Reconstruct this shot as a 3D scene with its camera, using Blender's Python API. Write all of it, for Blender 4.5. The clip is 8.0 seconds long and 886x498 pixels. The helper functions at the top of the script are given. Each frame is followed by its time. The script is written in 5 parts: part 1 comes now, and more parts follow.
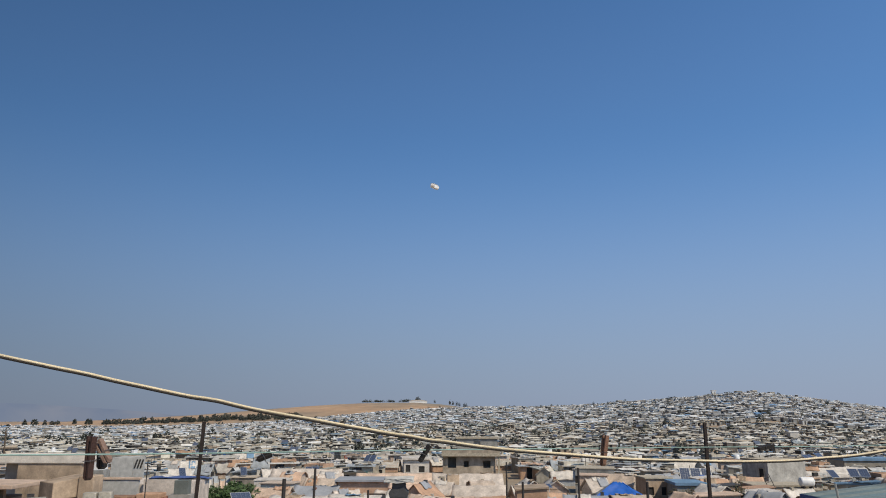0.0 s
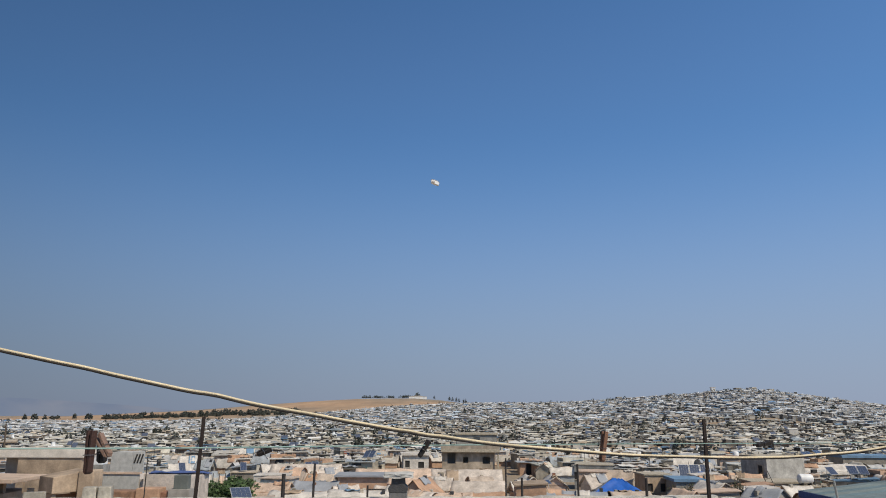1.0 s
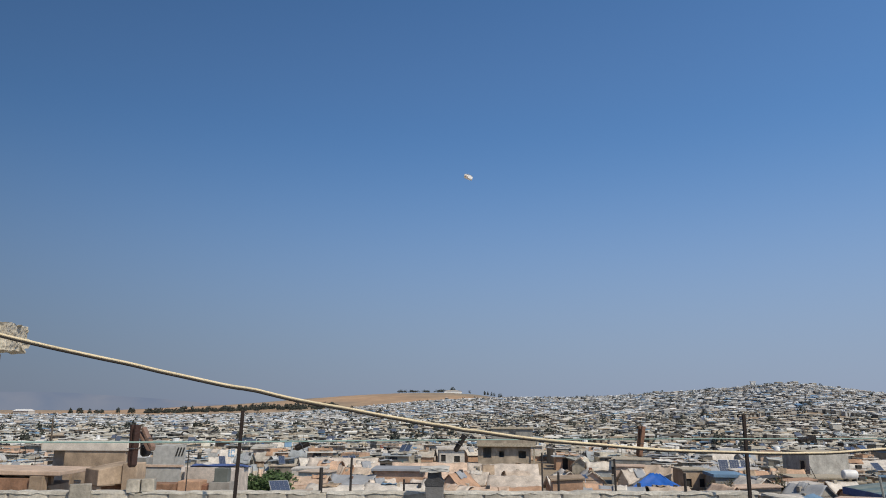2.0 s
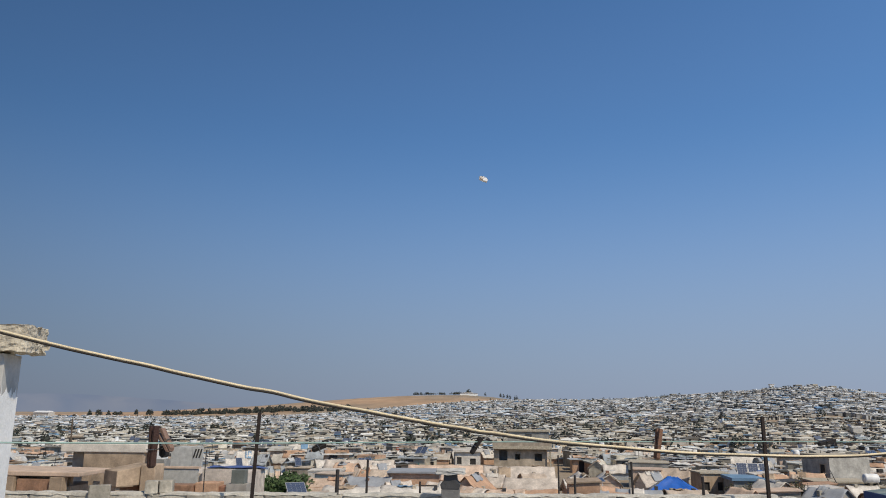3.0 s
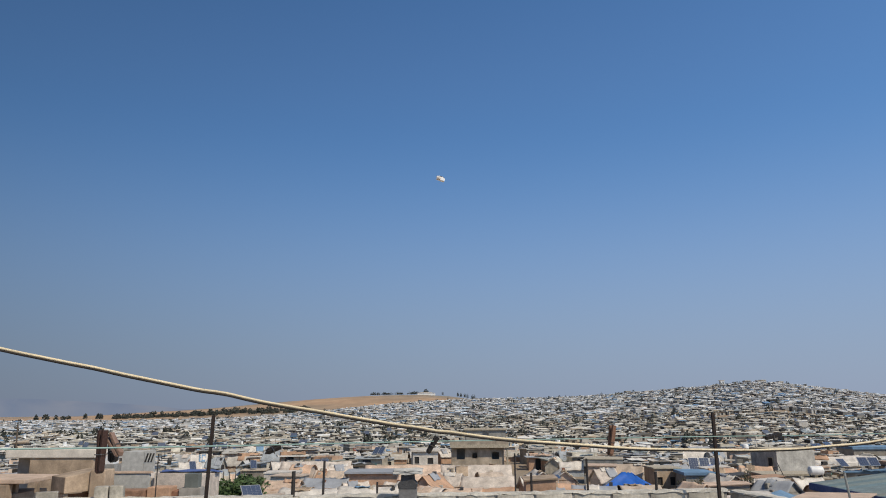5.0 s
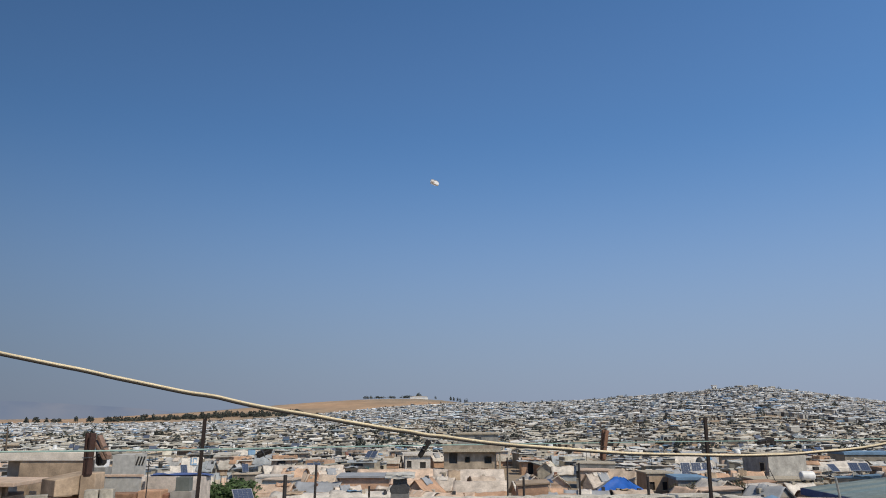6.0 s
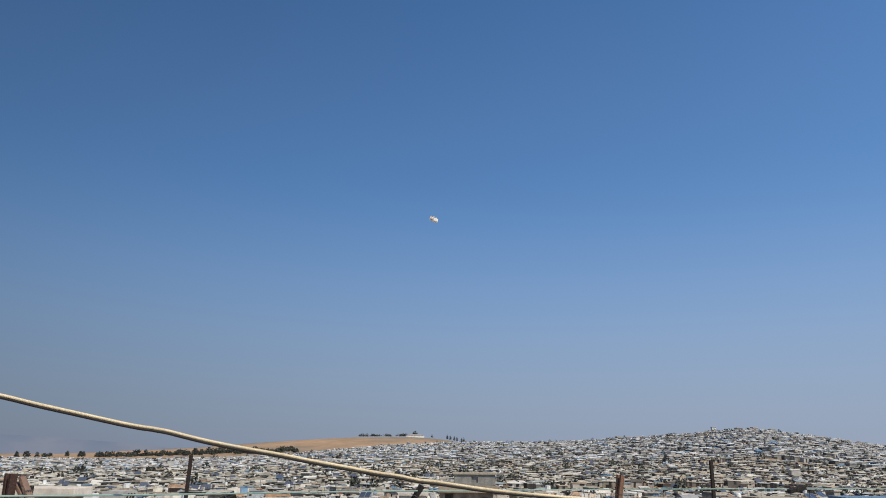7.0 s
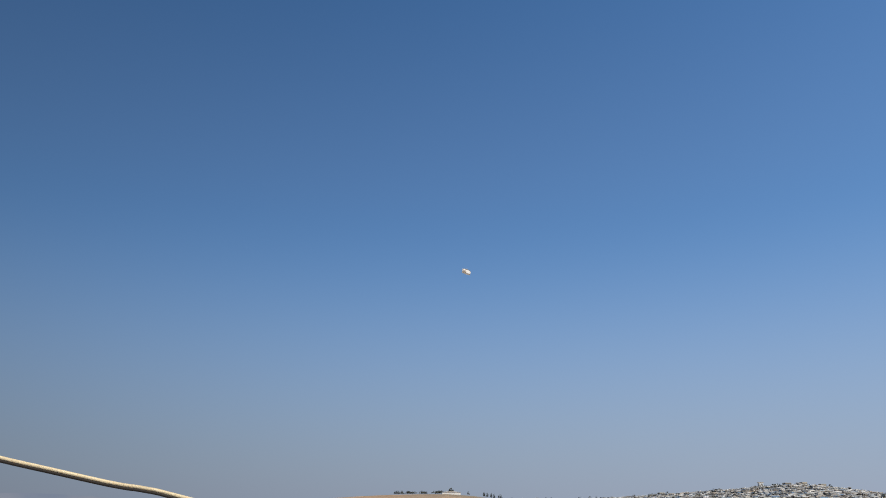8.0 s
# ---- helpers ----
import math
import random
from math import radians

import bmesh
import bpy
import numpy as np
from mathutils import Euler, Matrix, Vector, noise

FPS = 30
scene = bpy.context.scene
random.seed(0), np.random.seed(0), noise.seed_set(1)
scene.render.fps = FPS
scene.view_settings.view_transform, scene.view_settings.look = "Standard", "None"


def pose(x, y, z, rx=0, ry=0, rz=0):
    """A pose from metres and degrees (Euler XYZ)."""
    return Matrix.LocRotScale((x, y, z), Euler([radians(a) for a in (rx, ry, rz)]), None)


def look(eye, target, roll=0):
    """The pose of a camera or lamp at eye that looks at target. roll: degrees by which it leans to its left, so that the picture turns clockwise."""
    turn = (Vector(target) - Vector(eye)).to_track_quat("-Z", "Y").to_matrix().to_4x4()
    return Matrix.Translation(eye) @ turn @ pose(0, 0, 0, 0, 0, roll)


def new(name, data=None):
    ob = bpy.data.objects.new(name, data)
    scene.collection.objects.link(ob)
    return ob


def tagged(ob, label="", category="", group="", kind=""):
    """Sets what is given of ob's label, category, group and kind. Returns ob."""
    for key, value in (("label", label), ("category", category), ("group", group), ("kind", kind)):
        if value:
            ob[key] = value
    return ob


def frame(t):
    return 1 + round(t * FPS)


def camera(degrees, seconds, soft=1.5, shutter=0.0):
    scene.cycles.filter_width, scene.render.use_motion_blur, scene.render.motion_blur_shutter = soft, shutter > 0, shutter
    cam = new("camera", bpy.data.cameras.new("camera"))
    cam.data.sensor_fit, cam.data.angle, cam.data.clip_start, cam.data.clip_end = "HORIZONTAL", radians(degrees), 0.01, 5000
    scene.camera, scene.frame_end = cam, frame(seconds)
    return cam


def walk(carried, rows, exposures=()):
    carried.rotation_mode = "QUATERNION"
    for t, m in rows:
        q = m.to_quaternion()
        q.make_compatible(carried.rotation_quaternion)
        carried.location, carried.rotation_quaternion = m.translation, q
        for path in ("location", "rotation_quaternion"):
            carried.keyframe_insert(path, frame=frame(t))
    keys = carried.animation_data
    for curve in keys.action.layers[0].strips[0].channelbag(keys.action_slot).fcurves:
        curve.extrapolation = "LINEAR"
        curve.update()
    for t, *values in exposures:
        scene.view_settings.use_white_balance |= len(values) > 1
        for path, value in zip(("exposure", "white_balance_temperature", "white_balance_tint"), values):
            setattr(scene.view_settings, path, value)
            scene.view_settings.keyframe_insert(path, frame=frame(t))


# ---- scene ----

# ---------------------------------------------------------------- camera
cam = camera(61.8, 8.0, soft=1.0)
PATH = [
    (0.0, -0.002, 0.002, 1.601, -0.206, 12.884, -0.164),
    (0.5, -0.002, 0.003, 1.601, 0.026, 12.795, -0.127),
    (1.0, -0.002, 0.002, 1.600, -0.241, 12.582, -0.348),
    (1.5, -0.002, 0.002, 1.601, 0.567, 12.356, -0.274),
    (1.7, -0.002, 0.001, 1.601, 1.640, 12.120, -0.250),
    (2.8, -0.003, -0.002, 1.600, 3.200, 12.310, -0.480),
    (3.0, -0.003, -0.002, 1.600, 3.627, 12.313, -0.489),
    (3.5, -0.003, -0.001, 1.600, 2.979, 12.129, -0.345),
    (4.0, -0.002, -0.001, 1.600, 1.390, 11.527, -0.264),
    (4.5, 0.000, 0.000, 1.600, 0.000, 11.772, 0.000),
    (5.0, 0.000, -0.003, 1.600, 0.416, 12.289, 0.279),
    (5.2, 0.000, -0.003, 1.600, 0.300, 12.210, 0.290),
    (6.3, 0.003, 0.006, 1.599, -0.270, 12.740, -0.020),
    (6.5, 0.004, 0.012, 1.598, -0.284, 12.933, -0.210),
    (7.0, 0.004, 0.200, 1.603, -0.411, 15.430, -0.594),
    (7.5, 0.000, 0.310, 1.606, 0.509, 17.600, -0.509),
    (8.0, 0.000, 0.360, 1.609, 2.286, 19.480, -0.400),
]
walk(cam, [(t, pose(x, y, z, 90 + pitch, roll, yaw)) for t, x, y, z, yaw, pitch, roll in PATH],
     exposures=[(0.0, 0.0, 6500, 10), (6.5, 0.0, 6500, 10), (7.0, 0.04, 6560, 10), (8.0, 0.11, 6800, 10)])

# ---------------------------------------------------------------- sky and sun
SUN_TO = Vector((0.62, -0.60, 1.0)).normalized()
SKY_TINT = (0.71, 1.265, 1.68, 1)
HAZE = (3.66, 4.22, 5.75, 1)
SKY_SIDE = 0.45
world = bpy.data.worlds.new("world")
scene.world = world
world.use_nodes = True
wn, wl = world.node_tree.nodes, world.node_tree.links
wn.clear()
sky = wn.new("ShaderNodeTexSky")
sky.sky_type = "NISHITA"
sky.sun_disc = False
sky.sun_elevation = math.asin(SUN_TO.z)
sky.sun_rotation = math.atan2(SUN_TO.x, SUN_TO.y)
sky.altitude = 400
sky.air_density = 1.0
sky.dust_density = 1.2
sky.ozone_density = 2.0
back = wn.new("ShaderNodeBackground")
back.inputs["Strength"].default_value = 0.0715
wout = wn.new("ShaderNodeOutputWorld")
tint = wn.new("ShaderNodeMix")
tint.data_type, tint.blend_type = "RGBA", "MULTIPLY"
tint.inputs["B"].default_value = SKY_TINT
wl.new(sky.outputs["Color"], tint.inputs["A"])
# dusty air lies low over the horizon
coord, split, low = wn.new("ShaderNodeTexCoord"), wn.new("ShaderNodeSeparateXYZ"), wn.new("ShaderNodeValToRGB")
wl.new(coord.outputs["Generated"], split.inputs["Vector"])
wl.new(split.outputs["Z"], low.inputs["Fac"])
low.color_ramp.interpolation = "EASE"
low.color_ramp.elements[0].position, low.color_ramp.elements[0].color = 0.0, (0.9, 0.9, 0.9, 1)
low.color_ramp.elements[1].position, low.color_ramp.elements[1].color = 0.38, (0.10, 0.10, 0.10, 1)
low.color_ramp.elements.new(0.7).color = (0, 0, 0, 1)
haze = wn.new("ShaderNodeMix")
haze.data_type = "RGBA"
haze.inputs["B"].default_value = HAZE
wl.new(low.outputs["Color"], haze.inputs["Factor"])
# the blue of the lower sky pales towards the zenith
high = wn.new("ShaderNodeMapRange")
high.inputs["From Min"].default_value, high.inputs["From Max"].default_value = 0.62, 0.88
high.inputs["To Min"].default_value, high.inputs["To Max"].default_value = 1.0, 0.0
wl.new(split.outputs["Z"], high.inputs["Value"])
wl.new(high.outputs["Result"], tint.inputs["Factor"])
# brighter towards the sun's side
side = wn.new("ShaderNodeMath")
side.operation = "MULTIPLY_ADD"
side.inputs[2].default_value = 1.0
bend = wn.new("ShaderNodeMath")
bend.operation = "MULTIPLY_ADD"
bend.inputs[1].default_value, bend.inputs[2].default_value = -0.25, SKY_SIDE
wl.new(split.outputs["X"], bend.inputs[0])
wl.new(bend.outputs["Value"], side.inputs[1])
wl.new(split.outputs["X"], side.inputs[0])
glow = wn.new("ShaderNodeVectorMath")
glow.operation = "SCALE"
wl.new(haze.outputs["Result"], glow.inputs[0])
wl.new(side.outputs["Value"], glow.inputs["Scale"])
wl.new(tint.outputs["Result"], haze.inputs["A"])
wl.new(glow.outputs["Vector"], back.inputs["Color"])
wl.new(back.outputs["Background"], wout.inputs["Surface"])

sun_data = bpy.data.lights.new("sun", "SUN")
sun_data.energy = 3.6
sun_data.angle = radians(0.55)
sun_data.color = (1.0, 0.885, 0.70)
sun = new("sun", sun_data)
sun.matrix_world = look(SUN_TO * 100, (0, 0, 0))


# ---------------------------------------------------------------- materials
def material(name, colours, rough=0.85, scale=3.0, stain=0.35, bump=0.3, fine=60.0, metal=0.0, pick=None, spread=0.12, streak=0.0):
    """Procedural surface. colours: one colour, or several to pick from at random (pick: 'object' or 'island')."""
    m = bpy.data.materials.new(name)
    m.use_nodes = True
    n, l = m.node_tree.nodes, m.node_tree.links
    b = n["Principled BSDF"]
    b.inputs["Roughness"].default_value = rough
    b.inputs["Metallic"].default_value = metal
    if isinstance(colours[0], (int, float)):
        colours = [colours]
    if pick:
        src = n.new("ShaderNodeObjectInfo" if pick == "object" else "ShaderNodeNewGeometry")
        rnd = src.outputs["Random" if pick == "object" else "Random Per Island"]
    if len(colours) > 1:
        ramp = n.new("ShaderNodeValToRGB")
        ramp.color_ramp.interpolation = "CONSTANT"
        el = ramp.color_ramp.elements
        while len(el) < len(colours):
            el.new(0.5)
        for i, c in enumerate(colours):
            el[i].position = i / len(colours)
            el[i].color = (*c, 1)
        l.new(rnd, ramp.inputs["Fac"])
        base = ramp.outputs["Color"]
    else:
        rgb = n.new("ShaderNodeRGB")
        rgb.outputs[0].default_value = (*colours[0], 1)
        base = rgb.outputs[0]
    tc = n.new("ShaderNodeTexCoord")
    big, small = n.new("ShaderNodeTexNoise"), n.new("ShaderNodeTexNoise")
    for node, s, d in ((big, scale, 6), (small, fine, 4)):
        node.inputs["Scale"].default_value = s
        node.inputs["Detail"].default_value = d
        node.inputs["Roughness"].default_value = 0.65
        l.new(tc.outputs["Object"], node.inputs["Vector"])
    rng = n.new("ShaderNodeMapRange")
    rng.inputs["From Min"].default_value, rng.inputs["From Max"].default_value = 0.3, 0.7
    rng.inputs["To Min"].default_value, rng.inputs["To Max"].default_value = 1 - stain, 1 + stain * 0.35
    l.new(big.outputs["Fac"], rng.inputs["Value"])
    rng2 = n.new("ShaderNodeMapRange")
    rng2.inputs["From Min"].default_value, rng2.inputs["From Max"].default_value = 0.3, 0.7
    rng2.inputs["To Min"].default_value, rng2.inputs["To Max"].default_value = 1 - stain * 0.4, 1 + stain * 0.25
    l.new(small.outputs["Fac"], rng2.inputs["Value"])
    mul = n.new("ShaderNodeMath")
    mul.operation = "MULTIPLY"
    l.new(rng.outputs["Result"], mul.inputs[0])
    l.new(rng2.outputs["Result"], mul.inputs[1])
    fac = mul.outputs["Value"]
    if streak:
        # rain-washed streaks that run down a wall
        mp, run, r4, m4 = n.new("ShaderNodeMapping"), n.new("ShaderNodeTexNoise"), n.new("ShaderNodeMapRange"), n.new("ShaderNodeMath")
        mp.inputs["Scale"].default_value = (1.7, 1.7, 0.55)
        run.inputs["Scale"].default_value, run.inputs["Detail"].default_value = 1.0, 5
        r4.inputs["From Min"].default_value, r4.inputs["From Max"].default_value = 0.35, 0.65
        r4.inputs["To Min"].default_value, r4.inputs["To Max"].default_value = 1 - streak * 0.6, 1 + streak * 0.25
        m4.operation = "MULTIPLY"
        l.new(tc.outputs["Object"], mp.inputs["Vector"])
        l.new(mp.outputs["Vector"], run.inputs["Vector"])
        l.new(run.outputs["Fac"], r4.inputs["Value"])
        l.new(fac, m4.inputs[0])
        l.new(r4.outputs["Result"], m4.inputs[1])
        fac = m4.outputs["Value"]
    if pick:
        sp = n.new("ShaderNodeMath")
        sp.operation = "MULTIPLY_ADD"
        sp.inputs[1].default_value, sp.inputs[2].default_value = 7.31, 0.0
        l.new(rnd, sp.inputs[0])
        fr = n.new("ShaderNodeMath")
        fr.operation = "FRACT"
        l.new(sp.outputs["Value"], fr.inputs[0])
        r3 = n.new("ShaderNodeMapRange")
        r3.inputs["To Min"].default_value, r3.inputs["To Max"].default_value = 1 - spread, 1 + spread
        l.new(fr.outputs["Value"], r3.inputs["Value"])
        m3 = n.new("ShaderNodeMath")
        m3.operation = "MULTIPLY"
        l.new(fac, m3.inputs[0])
        l.new(r3.outputs["Result"], m3.inputs[1])
        fac = m3.outputs["Value"]
    mix = n.new("ShaderNodeVectorMath")
    mix.operation = "SCALE"
    l.new(base, mix.inputs[0])
    l.new(fac, mix.inputs["Scale"])
    l.new(mix.outputs["Vector"], b.inputs["Base Color"])
    if bump:
        bp = n.new("ShaderNodeBump")
        bp.inputs["Strength"].default_value = bump
        bp.inputs["Distance"].default_value = 0.02
        l.new(small.outputs["Fac"], bp.inputs["Height"])
        l.new(bp.outputs["Normal"], b.inputs["Normal"])
    return m


M_BLOCK = material("concrete_block", [(0.52, 0.475, 0.395), (0.47, 0.43, 0.36), (0.55, 0.505, 0.425)], 0.95, 4.5, 0.5, 0.3, 40, pick="object", streak=0.5)
M_HEAD = material("broken_concrete", (0.60, 0.535, 0.42), 0.93, 9, 0.45, 0.6, 45)
M_PINKROOF = material("pink_cement", (0.60, 0.45, 0.34), 0.92, 1.2, 0.35, 0.4, 14)
M_PALESLAB = material("pale_cement_slab", (0.74, 0.67, 0.58), 0.9, 1.4, 0.3, 0.4, 16)
M_GREYPIPE = material("galvanised_pipe", (0.36, 0.37, 0.35), 0.6, 8, 0.3, 0.2, 90, metal=0.3)
M_STRIPBLUE = material("violet_blue_tarp", (0.075, 0.12, 0.30), 0.7, 1.5, 0.35, 0.5, 9)
M_BLOCKFACE = material("bare_blockwork", (0.53, 0.51, 0.465), 0.93, 1.6, 0.4, 0.6, 7, streak=0.35)
M_TINBLUE = material("blue_tin_roof", (0.085, 0.21, 0.38), 0.6, 1.2, 0.35, 0.3, 14, metal=0.15)
M_CABINET = material("grey_green_sheet_metal", (0.15, 0.165, 0.15), 0.7, 2.5, 0.3, 0.2, 30)
# paler than the blocks, so the parapet's sunlit top edge is in the colour
M_SUNLIT_RIM = material("sunlit_rim_mortar", (0.60, 0.565, 0.495), 0.95, 6, 0.4, 0.5, 45)
M_MORTAR = material("mortar", (0.36, 0.34, 0.31), 0.95, 5, 0.3, 0.5, 50)
M_CONCRETE = material("rough_concrete", (0.47, 0.41, 0.315), 0.92, 6, 0.4, 0.35, 40)
M_SCREED = material("cement_screed", (0.42, 0.40, 0.36), 0.93, 1.2, 0.4, 0.4, 40)
M_WHITEWASH = material("whitewash", (0.86, 0.855, 0.83), 0.8, 2.5, 0.18, 0.25, 40)
M_PLASTER = material("bare_plaster", (0.40, 0.37, 0.33), 0.9, 1.5, 0.35, 0.4, 30, streak=0.3)
M_RUST = material("rusty_steel", (0.034, 0.022, 0.018), 0.7, 9, 0.5, 0.4, 120, metal=0.3)
M_REBAR = material("dark_steel", (0.045, 0.038, 0.036), 0.65, 12, 0.4, 0.3, 120, metal=0.3)
M_ROPE = material("yellow_cable", (0.80, 0.67, 0.44), 0.38, 14, 0.3, 0.25, 300)
# near-black brown that paints the cable's shaded underside
M_CABLE_SHADE = material("cable_underside_shade", (0.014, 0.009, 0.006), 0.7, 20, 0.3, 0.0, 200)
M_LINE = material("green_line", (0.26, 0.39, 0.35), 0.5, 30, 0.25, 0.0, 300)
M_PEG = material("brown_peg", [(0.062, 0.027, 0.018), (0.050, 0.024, 0.018)], 0.6, 25, 0.35, 0.3, 300, pick="object")
M_PEG_WORN = material("worn_peg", (0.27, 0.17, 0.125), 0.65, 25, 0.35, 0.3, 300)
M_PEG_DARK = material("blackened_peg", (0.015, 0.011, 0.009), 0.65, 25, 0.35, 0.3, 300)
# brighter copy of the peg brown, with the sun on its face painted in
M_PEG_SUNLIT = material("sunlit_peg", (0.21, 0.105, 0.060), 0.6, 25, 0.35, 0.3, 300)
M_SPRING = material("spring_wire", (0.30, 0.29, 0.28), 0.4, 20, 0.2, 0.0, 200, metal=0.9)
M_GROUND = material("dry_earth", (0.42, 0.285, 0.175), 0.97, 0.03, 0.30, 0.3, 1.2)
_gn, _gl = M_GROUND.node_tree.nodes, M_GROUND.node_tree.links
_gt, _gr, _gc = _gn.new("ShaderNodeTexNoise"), _gn.new("ShaderNodeValToRGB"), _gn.new("ShaderNodeTexCoord")
_gt.inputs["Scale"].default_value, _gt.inputs["Detail"].default_value = 0.0035, 4
_gr.color_ramp.elements[0].position, _gr.color_ramp.elements[0].color = 0.40, (0.27, 0.225, 0.165, 1)
_gr.color_ramp.elements[1].position, _gr.color_ramp.elements[1].color = 0.58, (0.46, 0.30, 0.18, 1)
_gl.new(_gc.outputs["Object"], _gt.inputs["Vector"])
_gl.new(_gt.outputs["Fac"], _gr.inputs["Fac"])
for _node in _gn:
    if _node.bl_idname == "ShaderNodeVectorMath" and _node.operation == "SCALE":
        _gl.new(_gr.outputs["Color"], _node.inputs[0])
M_LIGHTPLASTER = material("pale_plaster", (0.50, 0.49, 0.46), 0.9, 3, 0.3, 0.3, 30)
M_CREAM = material("cream_render", (0.60, 0.53, 0.43), 0.88, 1.5, 0.35, 0.4, 25, streak=0.25)
M_SOOT = material("grey_cement", (0.20, 0.195, 0.19), 0.9, 5, 0.35, 0.4, 50)
M_FLUE = material("sooty_cement", (0.065, 0.065, 0.068), 0.9, 6, 0.35, 0.5, 60)


# ---------------------------------------------------------------- mesh helpers
class Geo:
    """Collects simple solids into one mesh."""

    def __init__(self):
        self.v, self.f, self.m = [], [], []

    def add(self, verts, faces, mat=0):
        o = len(self.v)
        self.v += [tuple(p) for p in verts]
        self.f += [tuple(i + o for i in q) for q in faces]
        self.m += [mat] * len(faces)

    def box(self, x0, x1, y0, y1, z0, z1, mat=0, turn=None):
        p = [Vector((x, y, z)) for z in (z0, z1) for y in (y0, y1) for x in (x0, x1)]
        if turn:
            p = [turn @ q for q in p]
        self.add(p, [(0, 2, 3, 1), (4, 5, 7, 6), (0, 1, 5, 4), (2, 6, 7, 3), (0, 4, 6, 2), (1, 3, 7, 5)], mat)

    def prism(self, outline, y0, y1, mat=0, turn=None):
        """outline: (x, z) corners, anticlockwise as seen from the front (-y)."""
        k = len(outline)
        p = [Vector((x, y, z)) for y in (y0, y1) for x, z in outline]
        if turn:
            p = [turn @ q for q in p]
        f = [tuple(range(k)), tuple(range(2 * k - 1, k - 1, -1))]
        f += [(i, i + k, (i + 1) % k + k, (i + 1) % k) for i in range(k)]
        self.add(p, f, mat)

    def tube(self, a, b, r0, r1=None, n=8, mat=0):
        a, b = Vector(a), Vector(b)
        r1 = r0 if r1 is None else r1
        q = (b - a).to_track_quat("Z", "Y").to_matrix()
        ring = [Vector((math.cos(2 * math.pi * i / n), math.sin(2 * math.pi * i / n), 0)) for i in range(n)]
        p = [a + q @ (c * r0) for c in ring] + [b + q @ (c * r1) for c in ring]
        f = [(i, (i + 1) % n, (i + 1) % n + n, i + n) for i in range(n)]
        self.add(p, f + [tuple(range(n - 1, -1, -1)), tuple(range(n, 2 * n))], mat)

    def mesh(self, name, mats, smooth=False):
        me = bpy.data.meshes.new(name)
        me.from_pydata(self.v, [], self.f)
        for m in mats:
            me.materials.append(m)
        me.polygons.foreach_set("material_index", self.m)
        if smooth:
            me.polygons.foreach_set("use_smooth", [True] * len(self.f))
        me.update()
        return me


def thing(name, m, label, category, group=""):
    ob = new(name)
    ob.empty_display_size = 0.2
    ob.matrix_world = m
    return tagged(ob, label, category, group)


def part(name, geo, mats, parent, label="", smooth=False):
    mats = mats if isinstance(mats, (list, tuple)) else [mats]
    ob = new(name, geo.mesh(name, mats, smooth) if isinstance(geo, Geo) else geo)
    ob.parent = parent
    if label:
        ob["label"] = label
    return ob


def roughen(ob, width, jitter=0.0, cuts=0, seed=1):
    """Bevels a part's edges and shakes its corners a little."""
    bm = bmesh.new()
    bm.from_mesh(ob.data)
    if cuts:
        bmesh.ops.subdivide_edges(bm, edges=bm.edges[:], cuts=cuts, use_grid_fill=True)
    else:
        bmesh.ops.bevel(bm, geom=bm.edges[:], offset=width, segments=2, affect="EDGES", profile=0.6)
    if jitter:
        r = random.Random(seed)
        for v in bm.verts:
            v.co += Vector((r.uniform(-1, 1), r.uniform(-1, 1), r.uniform(-1, 1))) * jitter
    bm.to_mesh(ob.data)
    bm.free()
    return ob


# ---------------------------------------------------------------- ground
def smooth(a, b, x):
    t = min(1.0, max(0.0, (x - a) / (b - a)))
    return t * t * (3 - 2 * t)


GROUND = -5.5


def ground_z(x, y):
    # the slope fans out from the roof towards one long ridge
    u = x * 850 / min(850, max(250, y))
    crest = 20.0 * smooth(-300, 50, u) - 4.0 * smooth(360, 560, u) + 2.5 * math.exp(-((u - 348) / 40) ** 2) + 14.0 * math.exp(-((u - 345) / (148 if u < 345 else 142)) ** 2)
    rise = smooth(170, 850, y) if y < 850 else math.exp(-((y - 850) / 420) ** 2)
    hill = 36.5 * math.exp(-((x + 55) / (360 if x < -55 else 190)) ** 2 - ((y - 1250) / 250) ** 2)
    z = GROUND - 3.5 * smooth(100, 210, math.hypot(x, y)) + max(crest * rise, hill)
    r = math.hypot(x, y)
    if r > 120:
        z += smooth(120, 500, r) * 1.2 * noise.noise((x * 0.012, y * 0.012, 3.3))
    return z


def build_ground():
    g = Geo()
    radii = [0.0] + [12 * 1.0745 ** i for i in range(84)]
    radii = [r for r in radii if r < 4850] + [4850]
    n = 180
    for r in radii[1:]:
        for k in range(n):
            a = 2 * math.pi * k / n
            x, y = r * math.sin(a), r * math.cos(a)
            g.v.append((x, y, ground_z(x, y)))
    g.v.append((0, 0, GROUND))
    c = len(g.v) - 1
    for k in range(n):
        g.f.append((c, (k + 1) % n, k))
        for i in range(len(radii) - 2):
            g.f.append((i * n + k, i * n + (k + 1) % n, (i + 1) * n + (k + 1) % n, (i + 1) * n + k))
    g.m = [0] * len(g.f)
    return tagged(new("ground", g.mesh("ground", [M_GROUND], True)), "dry ochre earth with bare slopes and hills", "ground", kind="structure")


build_ground()
